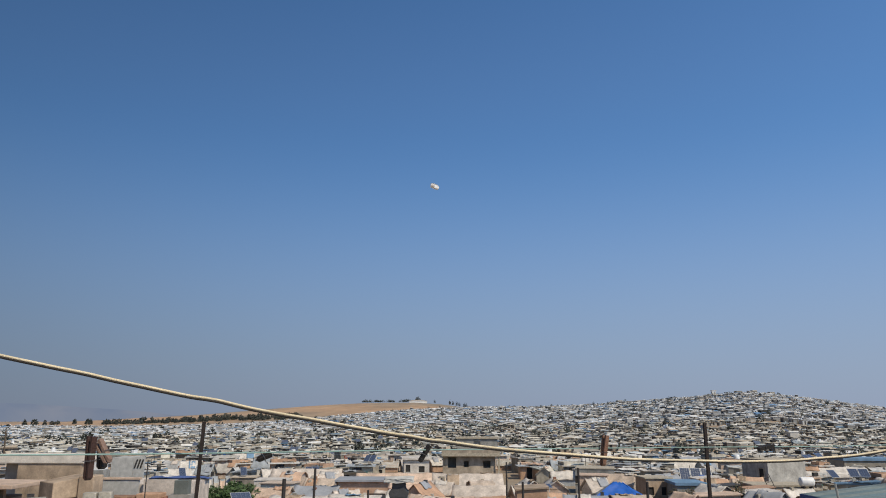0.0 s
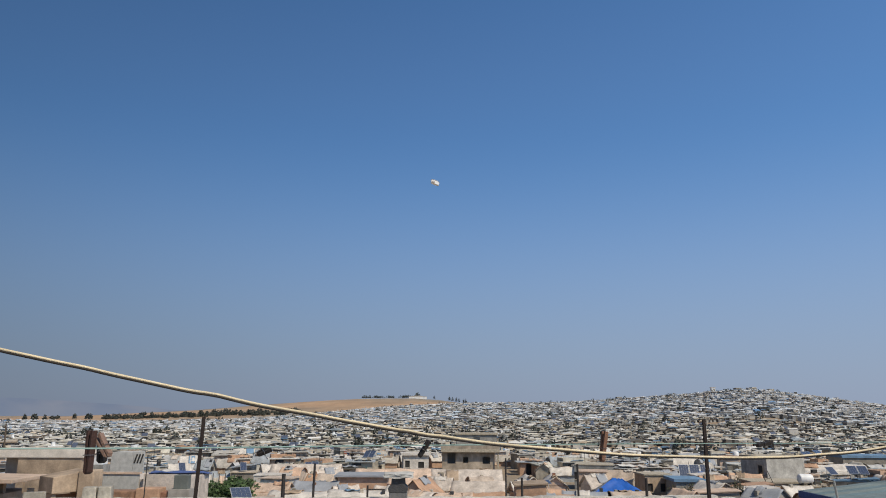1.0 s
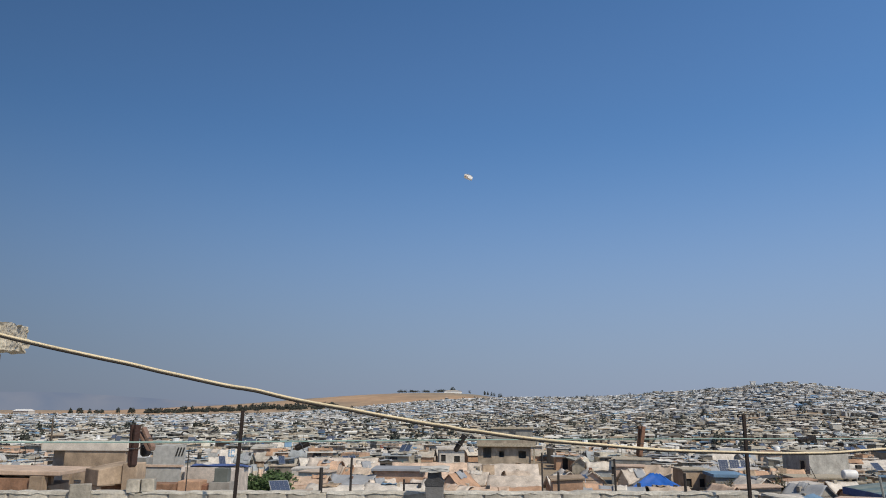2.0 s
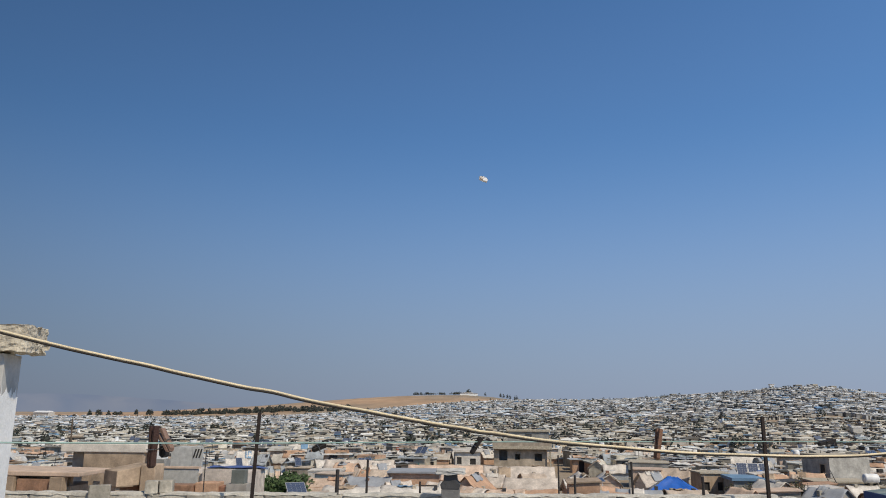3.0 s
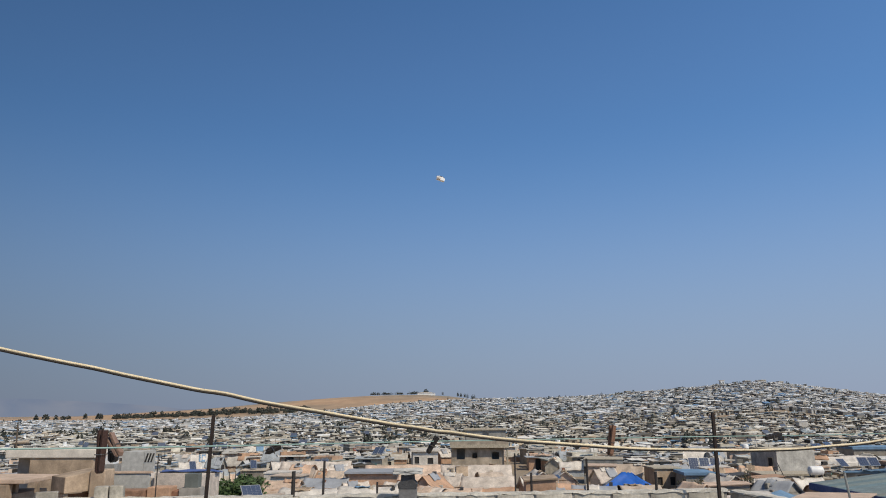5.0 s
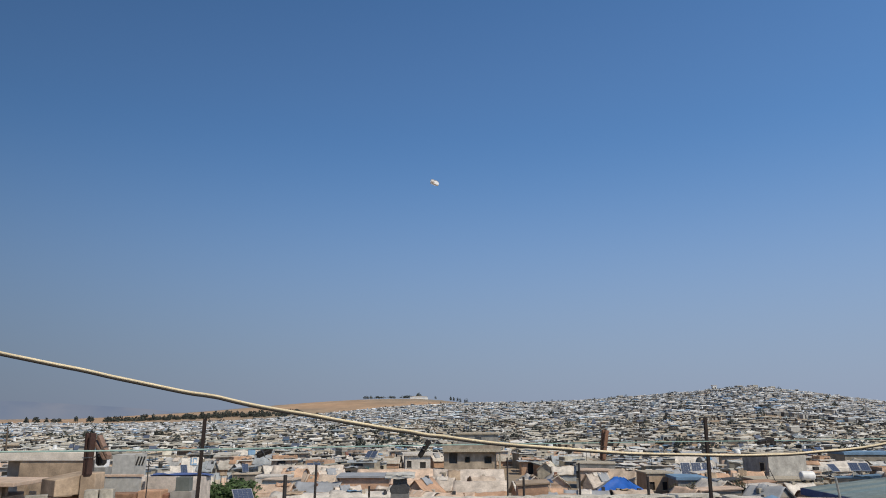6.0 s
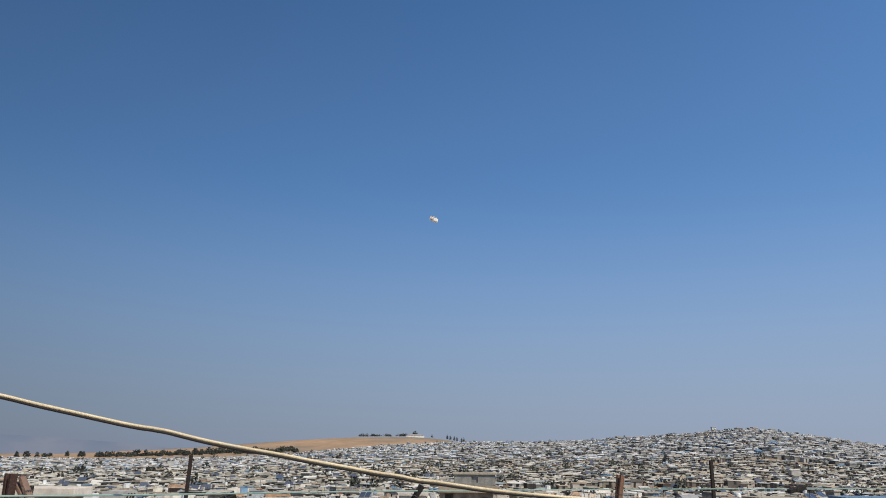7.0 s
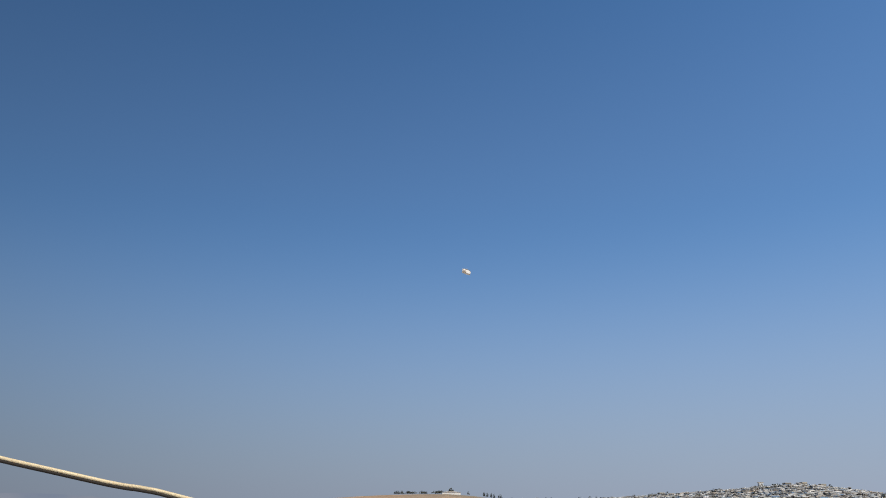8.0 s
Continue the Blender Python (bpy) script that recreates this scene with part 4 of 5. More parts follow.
block_house(21.5, 63.4, 2.4, 1.2, 1.95, 0, M_GREYBLOCK, M_CONCRETE, [], "low grey block wall house", 0.05, 0.05)
lad = thing("ladder", pose(24.4, 54.5, GROUND, -14, -18, 0), "dark steel ladder leaning on a terrace", "ladder")
for sx in (-0.22, 0.22):
    g = Geo()
    g.tube((sx, 0, 0), (sx, 0, 3.5), 0.025, n=6)
    part("rail", g, M_REBAR, lad)
for k in range(11):
    g = Geo()
    g.tube((-0.22, 0, 0.25 + 0.3 * k), (0.22, 0, 0.25 + 0.3 * k), 0.016, n=6)
    part("rung", g, M_REBAR, lad)
tent(20.55, 48.8, 2.0, 2.2, 2.1, 2.72, 36, "gable", M_GREYTARP, M_PLASTER, "grey-white gable tent with a dark end", True)


def tin_roof_shed(x, y, w, d, low, high, yaw, roof, wall, label):
    """A shed whose roof is made of single corrugated sheets."""
    ob = thing("tin_shed", pose(x, y, GROUND, 0, 0, yaw), label, "shed")
    g = Geo()
    g.box(-w / 2, w / 2, -d / 2, d / 2, -0.05, low)
    part("wall", g, wall, ob)
    n = max(2, round(w / 0.85))
    sw = w / n
    g = Geo()
    m = 16
    for j, (yy, zz) in enumerate(((-d / 2 - 0.15, low + 0.05), (d / 2 + 0.15, high))):
        for s in (0, 1):
            for i in range(m + 1):
                g.v.append((-sw / 2 - 0.03 + (sw + 0.06) * i / m, yy, zz + (0.018 if i % 2 else 0) - 0.012 * s))
    q = m + 1
    for i in range(m):
        g.f += [(i, i + 1, 2 * q + i + 1, 2 * q + i), (q + i, 3 * q + i, 3 * q + i + 1, q + i + 1), (i, q + i, q + i + 1, i + 1)]
    g.m = [0] * len(g.f)
    me, me_blue = g.mesh("roof_sheet", [roof]), g.mesh("roof_sheet", [M_TINBLUE])
    for k in range(n):
        p = part("roof_sheet", me if k < n * 0.62 else me_blue, roof, ob)
        p.location = (-w / 2 + sw * (k + 0.5), 0, 0.008 * (k % 2))
    g = Geo()
    g.prism([(-d / 2, low), (d / 2, low), (d / 2, high - 0.03)], -w / 2, w / 2, 0, Matrix.Rotation(radians(90), 4, "Z"))
    part("gable_fill", g, wall, ob)
    g = Geo()
    g.box(-w / 2 - 0.1, w / 2 + 0.1, -d / 2 - 0.2, -d / 2 - 0.16, low - 0.35, low + 0.05)
    part("fascia", g, M_STRIPBLUE, ob, "dark blue painted fascia board")
    claim(x, y, w, d)
    return ob


tin_roof_shed(24.8, 40.8, 13.5, 5.0, 2.6, 3.27, -90, M_GREENBLUE, M_TAN, "long shed with weathered green-blue corrugated roofing")
block_house(18.9, 38.2, 2.9, 3.0, 2.85, -38, M_PEACH, M_PINKROOF, [], "low shelter with a flat patched pinkish roof", 0.15, 0.06, slope=0.12)
block_house(21.1, 33.6, 5.0, 3.2, 2.62, -30, M_WALLS, M_PINKROOF, [], "low shelter under a flat faded pink sheet", 0.15, 0.06)
tent(16.6, 40.4, 2.4, 3.4, 2.5, 2.87, -42, "gable", M_PALEBLUE, M_PEACH, "patched blue and pale tarpaulin shelter", False)
tent(39.6, 79.5, 2.2, 4.0, 1.7, 2.35, 84, "gable", M_WHITE_TARP, M_ROOFS, "long white gable tent")
tent(42.6, 80.5, 2.2, 3.2, 1.6, 2.3, 80, "vault", M_WHITE_TARP, M_ROOFS, "white domed tent behind a parapet", False)
block_house(53.5, 97.5, 6.6, 4.2, 2.15, 0, M_ROOFS, M_PALEBLUE, [(-1.8, -1.2, 0.9, 1.5), (0.6, 1.2, 0.9, 1.5)], "pale blue house with a blue roof edge", 0.15, 0.3)


def panel_house(x, y, h, count, tilt, turn, label):
    """A low hut whose roof carries a tilted solar panel."""
    block_house(x, y + 0.5, 2.3, 2.0, h, 4, openings=[(-0.7, -0.1, 0.6, h - 0.3)], label="low block hut carrying a solar panel", over=0.12, thick=0.08, base=ground_z(x, y))
    solar_panel(pose(x, y, ground_z(x, y) + h + 0.12, tilt, 0, turn), count, 0.62, 1.25, label)


panel_house(-12.0, 73.0, 1.7, 2, 34, 14, "two dark blue solar panels leaning on a roof")
panel_house(-8.2, 88.0, 2.1, 2, 34, -18, "blue solar panel standing tilted on a roof")
panel_house(-19.0, 75.0, 1.5, 1, 34, 20, "dark blue solar panels tilted on a roof")
panel_house(-24.6, 74.0, 1.5, 1, 34, 26, "dark blue solar panels tilted on a roof")


def utility_pole(x, y, h):
    z = ground_z(x, y)
    ob = thing("utility_pole", pose(x, y, z - 0.3, 0, -2, 0), "weathered wooden utility pole between shelters", "pole")
    g = Geo()
    g.tube((0, 0, 0), (0, 0, h + 0.3), 0.16, 0.11, 8)
    part("shaft", g, M_BARK, ob)
    g = Geo()
    g.box(-0.5, 0.5, -0.05, 0.05, h - 0.4, h - 0.28)
    part("crossarm", g, M_BARK, ob)
    return ob


utility_pole(-68.0, 120.0, 6.2)
claim(14.8, 70.0, 5.5, 9.0, 0)
claim(-12.4, 49.0, 4.5, 6.5, 0)
# ---------------------------------------------------------------- the wide camp
def camp_reach(x, y):
    """How far the shelters reach along the ground in this direction."""
    az = math.degrees(math.atan2(x, y))
    return 835 + 105 * smooth(-22, -3, az) - 30 * noise.noise((az * 0.4, 0, 5))


def far_house(g, x, y, z, w, d, h, yaw, r, fine):
    m = Matrix.Translation((x, y, z)) @ Matrix.Rotation(yaw, 4, "Z")
    m = m @ Matrix.Rotation(r.gauss(0, 0.045), 4, "Y") @ Matrix.Rotation(r.gauss(0.025, 0.05), 4, "X")
    style = r.random()
    g.box(-w / 2, w / 2, -d / 2, d / 2, -1.5, h, 0, m)
    if style < 0.76:
        o = r.uniform(0.05, 0.35)
        g.box(-w / 2 - o, w / 2 + o, -d / 2 - o, d / 2 + o, h, h + r.uniform(0.1, 0.3), 1, m)
    elif style < 0.88:
        k = r.uniform(0.25, 0.6)
        g.prism([(-w / 2 - 0.2, h), (w / 2 + 0.2, h), (0, h + k)], -d / 2 - 0.2, d / 2 + 0.2, 1, m)
    else:
        k = r.uniform(0.3, 0.8)
        g.prism([(-w / 2 - 0.2, h), (w / 2 + 0.2, h), (w / 2 + 0.2, h + k), (-w / 2 - 0.2, h + 0.12)], -d / 2 - 0.2, d / 2 + 0.2, 1, m)
    # near-black boxes on the front paint shade inside doors and windows
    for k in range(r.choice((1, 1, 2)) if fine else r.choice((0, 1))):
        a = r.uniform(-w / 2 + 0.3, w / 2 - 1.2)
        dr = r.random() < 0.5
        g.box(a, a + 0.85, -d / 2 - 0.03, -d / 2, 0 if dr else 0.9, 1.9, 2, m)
    for k in range(r.choice((0, 1, 1, 2))):
        # loose sheets, stacks and yard walls beside the shelter
        a, b = r.uniform(-w / 2 - 1.2, w / 2 + 0.6), -d / 2 - r.uniform(0.5, 1.4)
        c = r.uniform(0.4, 2.2)
        g.box(a, a + c, b, b + r.uniform(0.15, 0.9), -1.5, r.uniform(0.6, 1.7), r.choice((0, 0, 1, 2)), m)
    if r.random() < 0.3:
        a, c = r.uniform(-w / 2, w / 4), r.uniform(0.5, 1.6)
        g.box(a, a + c, -0.6, 0.6, h, h + r.uniform(0.35, 0.8), r.choice((0, 1, 1, 2)), m)
    if fine and r.random() < 0.03:
        a = r.uniform(-w / 3, w / 3)
        t = m @ Matrix.Translation((a, 0, h + 0.75)) @ Matrix.Rotation(radians(35), 4, "X")
        g.box(-r.choice((0.6, 1.1)), r.choice((0.6, 1.1)), -0.8, 0.8, 0, 0.05, 3, t)
    if r.random() < 0.025:
        a = r.uniform(-w / 3, w / 3)
        g.tube(m @ Vector((a, 0.4, h + 0.1)), m @ Vector((a, 0.4, h + 1.1)), 0.5, 0.45, 8, 4)


def build_camp():
    r = random.Random(20)
    near, mid, far = [], Geo(), Geo()
    tilt = radians(7)
    for cx, cy, span, rows, near_side in ((3.35, 3.4, 76, 78, True), (4.6, 4.7, 206, 214, False)):
        for i in range(-span, span + 1):
            for j in range(4, rows):
                u, v = i * cx + r.uniform(-0.2, 0.2) * cx + (j % 2) * 2.2, j * cy + r.uniform(-0.18, 0.18) * cy
                x, y = u * math.cos(tilt) - v * math.sin(tilt), u * math.sin(tilt) + v * math.cos(tilt)
                dist, az = math.hypot(x, y), math.degrees(math.atan2(x, y))
                k = 0.60 if near_side else 0.84
                pick, w, d = r.random(), r.uniform(2.5, 5.8) * k, r.uniform(2.3, 4.2) * k
                h = (r.choice((1.5, 1.7, 1.9, 2.1, 2.4, 2.7)) + r.uniform(-0.2, 0.2)) * (0.78 if near_side else 0.84)
                yaw = tilt + r.gauss(0, 0.30) + (math.pi / 2 if r.random() < 0.15 else 0)
                seed = r.random()
                if near_side != (dist < 200):
                    continue
                if y < 40 or abs(az) > 38 or dist > camp_reach(x, y) or pick > 0.93:
                    continue
                if noise.noise((x * 0.02, y * 0.02, 9)) > 0.42:
                    continue
                start = 64
                if -7 < x < 11:
                    start = 101
                if x < -24:
                    start = 56
                if y < start or not free(x, y, w, d):
                    continue
                if dist < 122:
                    near.append((x, y, w, d, h, yaw, seed))
                else:
                    if seed > 0.9975:
                        h += 1.7
                    low = 0.8 if dist < 420 else 1.0
                    far_house(mid if dist < 420 else far, x, y, ground_z(x, y), w * (0.5 + 0.5 * low), d, h * low, yaw, r, dist < 420)
    mats = [M_FARWALL, M_FARROOF, M_OPEN, M_FARPANEL, M_TANK]
    tagged(new("camp_houses_midway", mid.mesh("camp_houses", mats)), "crowded small block shelters with pale flat roofs", "shelters", kind="stuff")
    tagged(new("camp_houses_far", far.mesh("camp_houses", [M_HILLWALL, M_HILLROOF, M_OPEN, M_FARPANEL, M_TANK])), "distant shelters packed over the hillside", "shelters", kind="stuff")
    for x, y, w, d, h, yaw, s in near:
        rr = random.Random(s)
        yd, z = math.degrees(yaw), ground_z(x, y)
        k = rr.random()
        if k < 0.52:
            a, b = rr.uniform(-w / 2 + 0.25, -0.5), rr.uniform(0.0, max(0.05, w / 2 - 0.9))
            skin = rr.choice(((None, ""), (None, ""), (None, ""), (M_PEACH, "small shelter with peach walls and a pale roof"), (M_CANVAS, "small shelter with pale canvas walls and flat roof")))
            ob = block_house(x, y, w, d, h, yd, openings=[(a, a + 0.7, 0.05, min(1.7, h - 0.15)), (b + 0.15, b + 0.7, h * 0.45, h * 0.45 + 0.5)], base=z,
                             over=rr.uniform(0.08, 0.42), thick=rr.uniform(0.04, 0.16), slope=rr.choice((0, 0, 0, 0.3)),
                             parapet=rr.choice((0, 0, 0, 0.35)), wall=skin[0], label=skin[1], roof=rr.choice((None, M_WHITE_TARP, M_PALE, M_PALE)))
            for q2 in range(rr.choice((1, 1, 2))):
                a = rr.uniform(-w / 2 - 0.1, 0)
                b = rr.uniform(0.8, w / 2)
                out = [(a + (b - a) * q / 6, h + 0.28 + 0.06 * q2 + 0.05 * math.sin(q * 2.1 + s * 9)) for q in range(7)]
                part("roof_sheet", sheet(out, -d / 2 - 0.2, rr.uniform(-0.2, d / 2), 0.12, 5, s * 50), rr.choice((M_PALE, M_WHITE_TARP, M_PEACH, M_GREYTARP, M_PALE, M_PALEBLUE)), ob)
            for q in range(rr.choice((0, 1, 2, 3))):
                g = Geo()
                a, b, c = rr.uniform(-w / 2, w / 2 - 0.4), rr.uniform(-d / 2, d / 4), rr.uniform(0.2, 0.6)
                g.box(a, a + c, b, b + 0.3, h, h + 0.2 + rr.uniform(0.12, 0.4))
                part("roof_weight", g, rr.choice((M_WALLS, M_OPEN, M_ROOFS)), ob)
            for q in range(rr.choice((0, 1, 1, 2))):
                # blankets and rags hung on the front, and boards leaning there
                c, a, top = rr.uniform(0.35, 1.1), rr.uniform(-w / 2, w / 2 - 0.5), h - rr.uniform(0.0, 0.5)
                g = Geo()
                n = 5
                for s2 in (0, 1):
                    for i in range(n + 1):
                        yy = -d / 2 - 0.06 - 0.05 * (i % 2) - 0.02 * s2
                        g.v += [(a + c * i / n, yy, top), (a + c * i / n, yy - 0.08, top - rr.uniform(0.5, 0.9))]
                e = 2 * (n + 1)
                for i in range(0, 2 * n, 2):
                    g.f += [(e + i, e + i + 1, e + i + 3, e + i + 2), (i, i + 2, i + 3, i + 1), (i, e + i, e + i + 2, i + 2)]
                g.m = [0] * len(g.f)
                part("hung_cloth", g, M_CLOTH, ob)
            if rr.random() < 0.30:
                g = Geo()
                a = rr.uniform(-w / 2, w / 2)
                g.tube((a, -d / 2, 0), (a + rr.uniform(-0.1, 0.1), -d / 2, h + rr.uniform(0.8, 1.8)), 0.03, 0.025, 6)
                part("mast", g, M_REBAR, ob)
            if rr.random() < 0.03:
                solar_panel(pose(x + rr.uniform(-0.5, 0.5), y, z + h + 0.55, 35, 0, yd + 10), rr.choice((1, 2)), 0.8, 1.1)
            if rr.random() < 0.012:
                water_tank(x + rr.uniform(-0.8, 0.8), y + 0.4, z + h + 0.1, 0.38, 0.9, M_TANK, "upright plastic water tank on a roof", False)
        elif k < 0.88:
            tent(x, y, d, w, h * 0.72, h + 0.2, yd + 90 + rr.uniform(-8, 8), "gable", rr.choice((M_PALE, M_WHITE_TARP, M_PALE, M_ROOFS)), rr.choice((M_PALE, M_WALLS, M_PEACH)), base=z, label="sun-bleached canvas tent with a slack roof")
        else:
            tent(x, y, d * 0.9, w, h * 0.5, h, yd + 90, "vault", rr.choice((M_PALE, M_WHITE_TARP, M_GREYTARP)), M_PALE, base=z, label="rounded tent under a pale tarpaulin")


build_camp()


def fill_near_rows():
    """Small tents and huts squeezed between the larger shelters just below the roof."""
    r = random.Random(77)
    spots = [(x * 1.5, y * 1.6) for y in range(28, 40) for x in range(-9, 17)]
    r.shuffle(spots)
    for x, y in spots:
        x, y = x + r.uniform(-0.4, 0.4), y + r.uniform(-0.4, 0.4)
        w, d = r.uniform(1.5, 2.6), r.uniform(1.5, 2.4)
        if not all(x + w / 2 - 0.55 < a or x - w / 2 + 0.55 > b or y + d / 2 - 0.55 < c or y - d / 2 + 0.55 > e for a, b, c, e in TAKEN):
            continue
        top = min(2.95, 2.15 + (y - 44.8) * 0.038 + r.uniform(-0.1, 0.15))
        k = r.random()
        if k < 0.4:
            tent(x, y, w, d, top * 0.72, top, r.uniform(60, 120), "gable", r.choice((M_CANVAS, M_PEACH, M_CANVAS, M_GREYTARP, M_WHITE_TARP)), r.choice((M_PEACH, M_CANVAS)),
                 "small slack canvas tent between larger shelters", False)
        elif k < 0.65:
            tent(x, y, w, d, top * 0.7, top, r.uniform(60, 120), "vault", r.choice((M_CANVAS, M_PEACH, M_GREYTARP)), None, "small domed tent between larger shelters", False)
        else:
            block_house(x, y, w, d, top - 0.1, r.uniform(-14, 14), r.choice((M_PEACH, M_WALLS, M_CANVAS)), r.choice((M_CANVAS, M_ROOFS, M_PEACH, M_WHITE_TARP, M_FLUE)), [(-0.3, 0.2, top - 0.85, top - 0.45)],
                    "small hut with a thin patched roof", 0.12, 0.06, slope=r.choice((0, 0.15)))


fill_near_rows()


def camp_greenery():
    """Dark shrubs and trees between the far shelters, and the row of trees at the camp's edge."""
    def clump(g, x, y, h, w, n, rnd):
        z = ground_z(x, y)
        for k in range(n):
            a, q = rnd.uniform(0, 6.28), math.sqrt(rnd.random())
            t = rnd.random()
            p = Vector((x + math.cos(a) * w * q, y + math.sin(a) * w * q, z + h * (0.12 + 0.88 * t * math.sqrt(max(0.02, 1 - q * q)))))
            u = Vector((rnd.gauss(0, 1), rnd.gauss(0, 1), rnd.gauss(0, 1))).normalized()
            v = u.orthogonal().normalized()
            s = 0.2 * h ** 0.5 * w ** 0.5 * rnd.uniform(0.6, 1.3)
            g.add([p - u * s, p - v * s * 0.7, p + u * s, p + v * s * 0.7], [(0, 1, 2, 3)])
    rnd = random.Random(4)
    g = Geo()
    for k in range(420):
        az, d = radians(rnd.uniform(-36, 36)), 175 + 735 * rnd.random() ** 0.8
        x, y = d * math.sin(az), d * math.cos(az)
        if d < camp_reach(x, y):
            clump(g, x, y, rnd.uniform(2.5, 5.0), rnd.uniform(1.0, 2.4), 70, rnd)
    tagged(new("camp_shrubs", g.mesh("camp_shrubs", [M_FARLEAF])), "dark green shrubs scattered between the shelters", "shrubs", kind="stuff")
    g = Geo()
    for k in range(120):
        u = k / 119
        az = radians(-29.5 + 19 * u + rnd.uniform(-0.15, 0.15))
        if u < 0.30 and rnd.random() < 0.82 - u:
            continue
        d = 1000 + rnd.uniform(-25, 25)
        clump(g, d * math.sin(az), d * math.cos(az), rnd.uniform(4.0, 8.5), rnd.uniform(2.4, 4.6), 110, rnd)
    tagged(new("tree_row", g.mesh("tree_row", [M_FARLEAF])), "row of dark trees at the edge of the plain", "trees", kind="stuff")
    g = Geo()
    for k in range(40):
        x = rnd.uniform(-130, -45)
        clump(g, x, 1210, rnd.uniform(2.5, 5), rnd.uniform(2, 5), 30, rnd)
    for k in range(6):
        clump(g, 16 + k * 5.2 + rnd.uniform(-1.5, 1.5), 1205, rnd.uniform(7, 10), 1.7, 70, rnd)
    clump(g, -9, 1195, 7, 1.6, 60, rnd)
    clump(g, -36, 1215, 8.5, 5, 90, rnd)
    tagged(new("hilltop_trees", g.mesh("hilltop_trees", [M_FARLEAF])), "small dark trees and cypresses along the bare hilltop", "trees", kind="stuff")


camp_greenery()


def hilltop_buildings():
    z = ground_z(-34, 1195)
    ob = thing("hilltop_house", pose(-34, 1195, z - 1), "long white building on the bare hilltop", "house")
    g = Geo()
    g.box(-15, 13, 0, 9, 0, 3.8)
    part("wall", g, M_WHITEWASH, ob)
    g = Geo()
    g.prism([(-15.5, 3.8), (13.5, 3.8), (4, 5.2), (-8, 5.2)], -0.5, 9.5)
    part("roof", g, M_WHITE_TARP, ob)
    z = ground_z(283, 780)
    ob = thing("tower", pose(283, 780, z - 1), "pale square tower above the hillside shelters", "tower")
    g = Geo()
    g.box(-2.0, 2.0, -2.0, 2.0, 0, 7.5)
    part("shaft", g, M_WHITEWASH, ob)
    g = Geo()
    g.box(-2.4, 2.4, -2.4, 2.4, 7.5, 8.0)
    part("roof", g, M_WHITE_TARP, ob)
    for x, w, h in ((184, 5, 3.4), (240, 5, 3.2), (307, 6, 3.4), (323, 5, 3.6), (341, 5, 3.2)):
        z = ground_z(x, 776)
        block_house(x, 776, w, 6, h, 5, openings=[(-0.5, 0.5, 1.0, 2.0)], base=z, label="pale tall house near the hill crest", parapet=0.6)


hilltop_buildings()


def plain_shed():
    z = ground_z(-553, 900)
    ob = thing("farm_shed", pose(-553, 900, z, 0, 0, -20), "long white shed out on the dry plain", "shed")
    g = Geo()
    g.box(-13, 13, 0, 9, -1, 4.0)
    part("wall", g, M_LIGHTPLASTER, ob)
    g = Geo()
    g.prism([(-0.5, 4.0), (9.5, 4.0), (4.5, 6.0)], -13.4, 13.4, 0, Matrix.Rotation(radians(90), 4, "Z"))
    part("roof", g, M_TANK, ob)
    return ob


plain_shed()


def white_craft():
    """The small pale object hanging in the sky: a bowed wing with drooping ends."""
    ob = thing("airborne_canopy", pose(-2.75, 300, 97.2, -2, 12, 6), "small white fabric canopy floating in the sky", "parachute")
    g = sheet([(-1.9, 0.75), (-1.3, 1.0), (-0.5, 1.1), (0.4, 0.95), (1.2, 0.7), (1.9, 0.1)], -0.98, 1.1, 0.1, 5, 3)
    part("canopy", g, M_SAIL, ob, smooth=True)
    g = Geo()
    g.prism([(-1.75, -0.35), (0.2, -0.75), (1.75, -0.85), (1.85, 0.05), (0.9, 0.65), (-1.75, 0.75)], -1.0, 0.8)
    roughen(part("side_panel", g, M_SAIL, ob), 0.12)
    # an added tan block paints the light on the canopy's lower-left underside
    g = Geo()
    g.prism([(-1.45, -0.25), (-0.1, -0.55), (-0.1, 0.15), (-1.45, 0.45)], -1.3, -1.02)
    roughen(part("basket", g, M_CANVAS, ob, "pale tan block painted as the tan-lit underside"), 0.08)
    return ob


white_craft()


# ---------------------------------------------------------------- posts, pegs, line and cable on the roof
def steel_post(x, y, top, w, lean, label):
    ob = thing("steel_post", pose(x, y, 0, 0, lean, 8), label, "post", "posts along the parapet")
    g = Geo()
    h = top
    g.prism([(-w / 2, 0), (w / 2, 0), (w / 2, h), (-w / 2, h)], 0, 0.006)
    g.prism([(-w / 2, 0), (-w / 2 + 0.006, 0), (-w / 2 + 0.006, h), (-w / 2, h)], 0.006, w)
    roughen(part("shaft", g, M_RUST, ob), 0.0015)
    g = Geo()
    g.box(-0.06, 0.06, -0.03, 0.09, 0, 0.012)
    part("base_plate", g, M_RUST, ob)
    return ob


steel_post(-2.338, 7.35, 1.563, 0.036, 2.0, "rusty angle-iron post standing inside the parapet")
steel_post(2.758, 7.90, 1.56, 0.030, -0.2, "rusty angle-iron post near the parapet corner")


